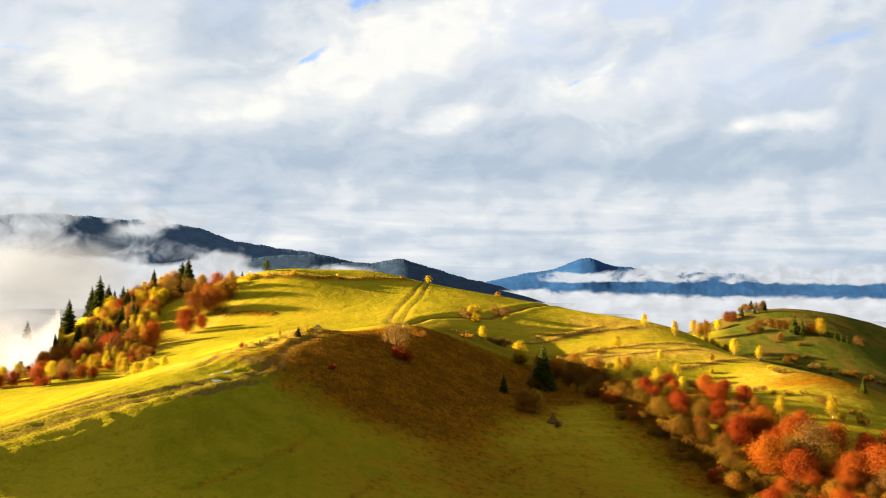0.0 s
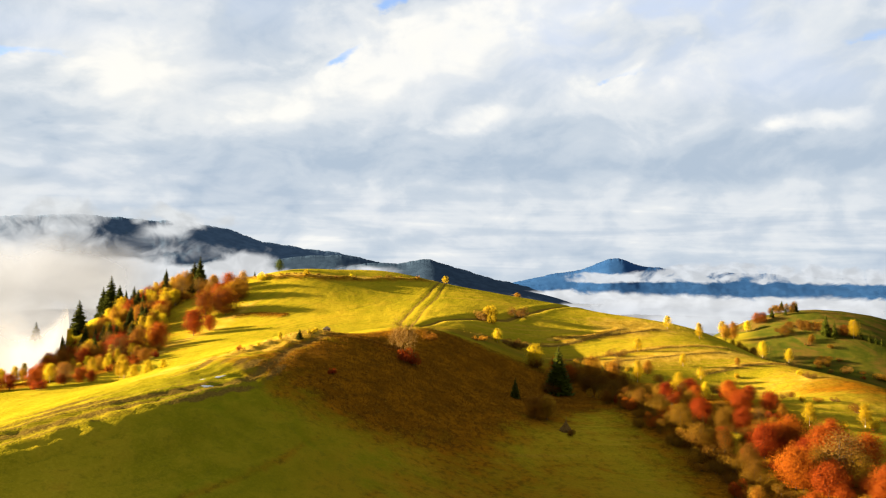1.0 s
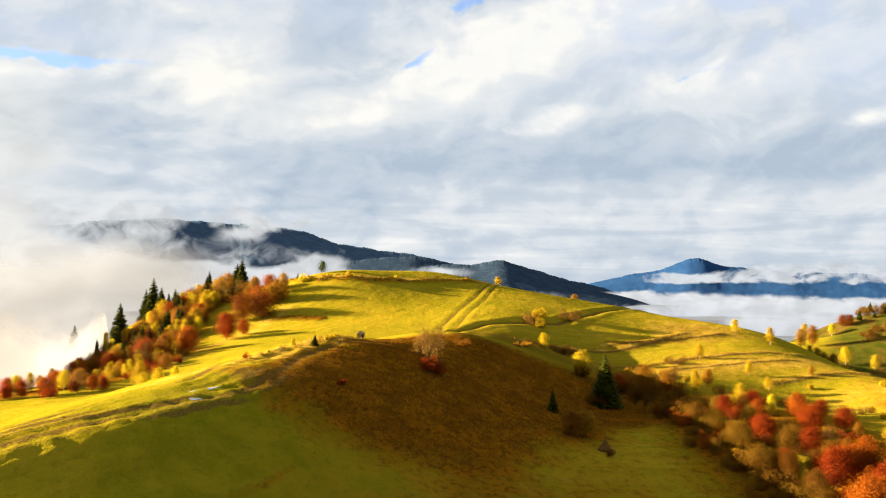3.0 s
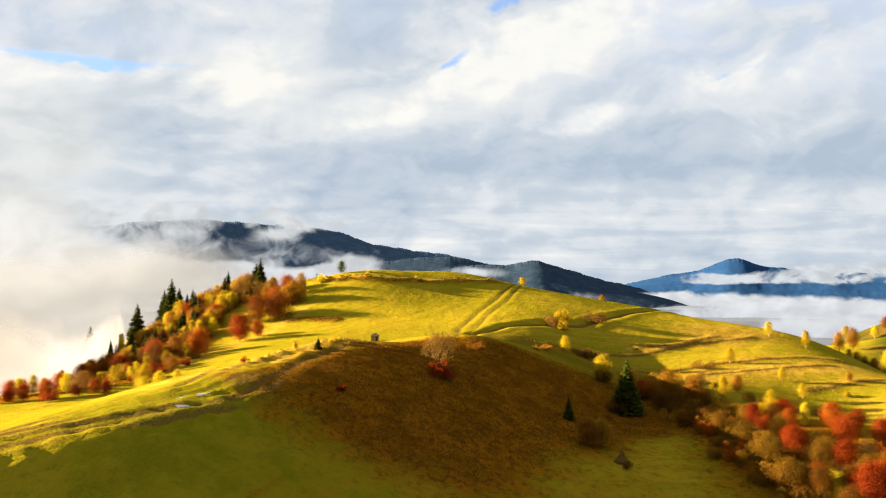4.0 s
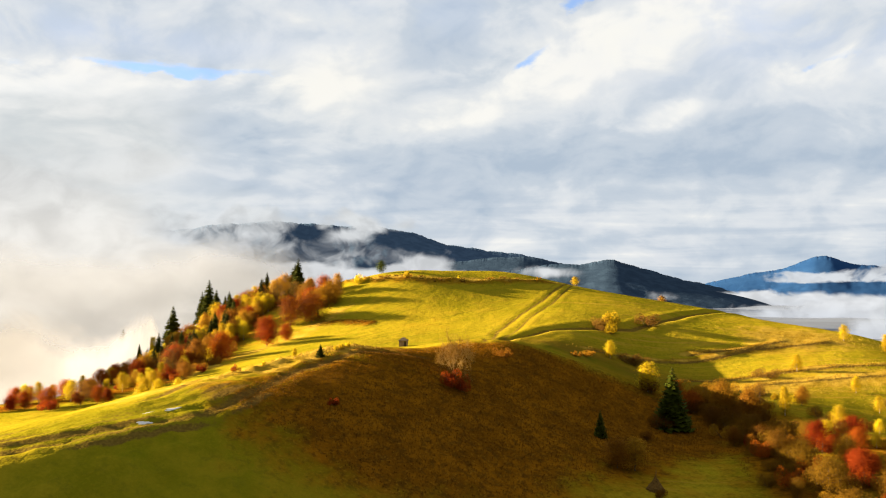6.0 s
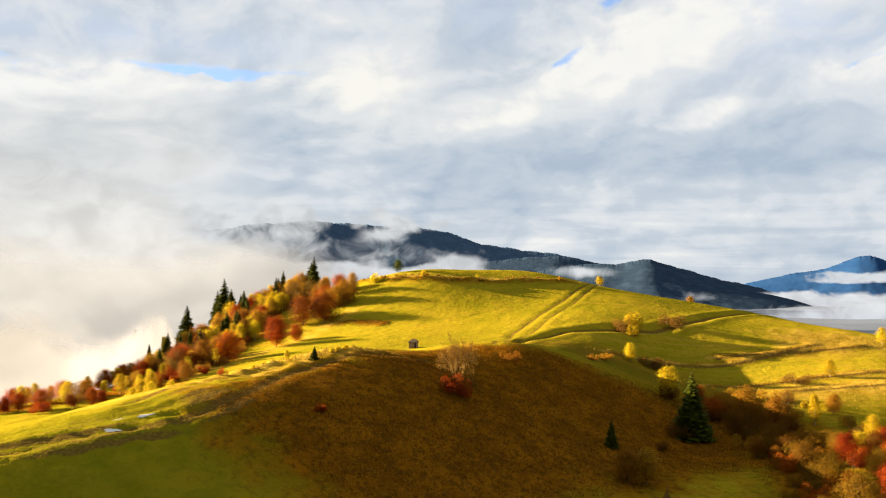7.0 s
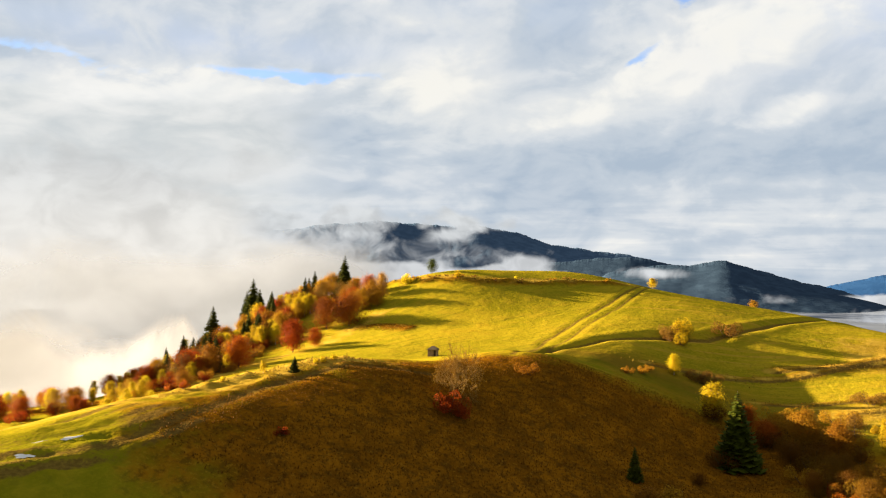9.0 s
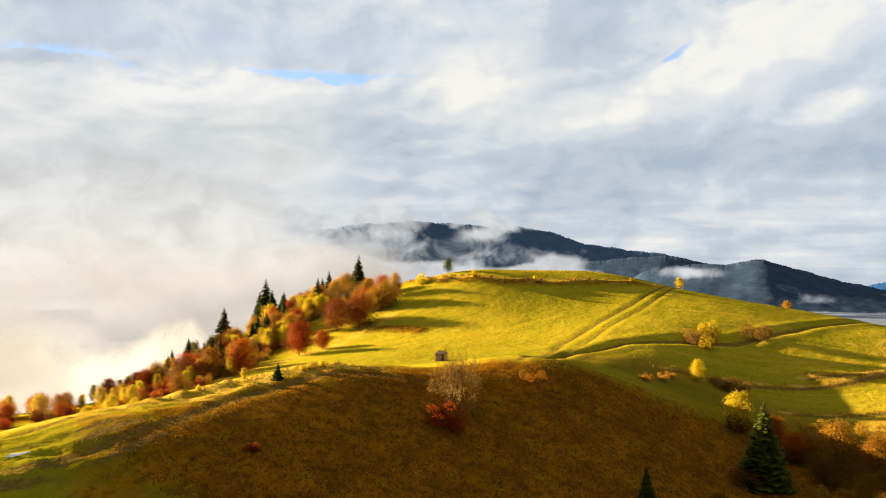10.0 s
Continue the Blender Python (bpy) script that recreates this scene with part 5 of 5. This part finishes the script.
def hut(x, y, turn):
    """A small plank shed with a low hipped roof and a dark doorway."""
    top = new("wooden_hut")
    top.matrix_world = pose(x, y, height(x, y) - 0.15, 0, 0, turn)
    w, d, h = 2.5, 2.2, 2.2
    for sx in (-1, 1):
        for sy in (-1, 1):
            part("post", *box(sx * w / 2, sy * d / 2, h / 2, 0.18, 0.18, h), PLANK, top)
    rng = np.random.RandomState(5)
    n = 11
    for i in range(n):
        px = -w / 2 + (i + 0.5) * w / n
        for sy in (-1, 1):
            if sy < 0 and 7 <= i <= 9:
                continue
            part("plank", *box(px, sy * (d / 2 + 0.06), h / 2 + rng.uniform(-0.03, 0.03), w / n - 0.02, 0.05, h - 0.05), PLANK, top)
        py = -d / 2 + (i + 0.5) * d / n
        for sx in (-1, 1):
            part("plank", *box(sx * (w / 2 + 0.06), py, h / 2 + rng.uniform(-0.03, 0.03), 0.05, d / n - 0.02, h - 0.05), PLANK, top)
    part("door", *box(-w / 2 + 8.5 * w / n, -d / 2 + 0.05, h * 0.42, 3 * w / n - 0.04, 0.05, h * 0.84), DARK_PLANK, top, "dark doorway boards")
    e = 0.35
    rv = [(-w / 2 - e, -d / 2 - e, h - 0.1), (w / 2 + e, -d / 2 - e, h - 0.1), (w / 2 + e, d / 2 + e, h - 0.1), (-w / 2 - e, d / 2 + e, h - 0.1), (-0.35, 0, h + 0.85), (0.35, 0, h + 0.85)]
    rv += [(a, b, c - 0.12) for a, b, c in rv]
    rf = [(0, 1, 5, 4), (1, 2, 5), (2, 3, 4, 5), (3, 0, 4), (6, 10, 11, 7), (7, 11, 8), (8, 11, 10, 9), (9, 10, 6), (0, 6, 7, 1), (1, 7, 8, 2), (2, 8, 9, 3), (3, 9, 6, 0)]
    part("roof", rv, rf, SHINGLE, top, "weathered shingle roof")
    return tagged(top, "small weathered plank hut standing in the field", "hut")


def puddle(x, y, long, wide, turn, seed):
    """A shallow pool in the cart ruts, shaped to the ground."""
    rng = np.random.RandomState(seed)
    n = 26
    c, s = math.cos(radians(turn)), math.sin(radians(turn))
    z = max(height(x + c * k * long, y + s * k * long) for k in (-0.8, 0, 0.8))
    verts = [(x, y, height(x, y) + 0.06)]
    for i in range(n):
        a = 2 * math.pi * i / n
        k = 1 + 0.3 * math.sin(3 * a + seed) + rng.uniform(-0.25, 0.25)
        u, v = long * k * math.cos(a), wide * k * math.sin(a)
        px, py = x + u * c - v * s, y + u * s + v * c
        verts.append((px, py, height(px, py) + 0.06))
    faces = [(0, 1 + i, 1 + (i + 1) % n) for i in range(n)]
    return tagged(part("puddle", verts, faces, WATER, smooth=True), "puddle in the muddy cart ruts, coloured pale for sky glare", "puddle", "puddles on the ridge road")


HAY = bark_material("old_hay", (0.050, 0.026, 0.005), (0.095, 0.050, 0.010))
PLANK = bark_material("weathered_planks", (0.16, 0.105, 0.050), (0.27, 0.185, 0.095))
DARK_PLANK = bark_material("dark_boards", (0.030, 0.020, 0.012), (0.055, 0.036, 0.020))
SHINGLE = bark_material("old_shingles", (0.07, 0.048, 0.026), (0.13, 0.090, 0.050))
wm, wg = material("puddle_glare_water")
wb = wg.node("ShaderNodeBsdfPrincipled", Roughness=0.15)
# the pale base paints the glare of the sky on the water
wb.inputs["Base Color"].default_value = (0.34, 0.31, 0.26, 1)
wb.inputs["Specular IOR Level"].default_value = 0.9
finish(wg, wb.outputs[0])
WATER = wm
haystack(25.8, 249.5, 3.4, 1.75)
hut(-62, 341, 14)
puddle(-57, 201, 1.2, 0.5, 40, 1)
puddle(-57, 209, 1.3, 0.5, 50, 2)
puddle(-60, 206, 1.0, 0.35, 60, 3)
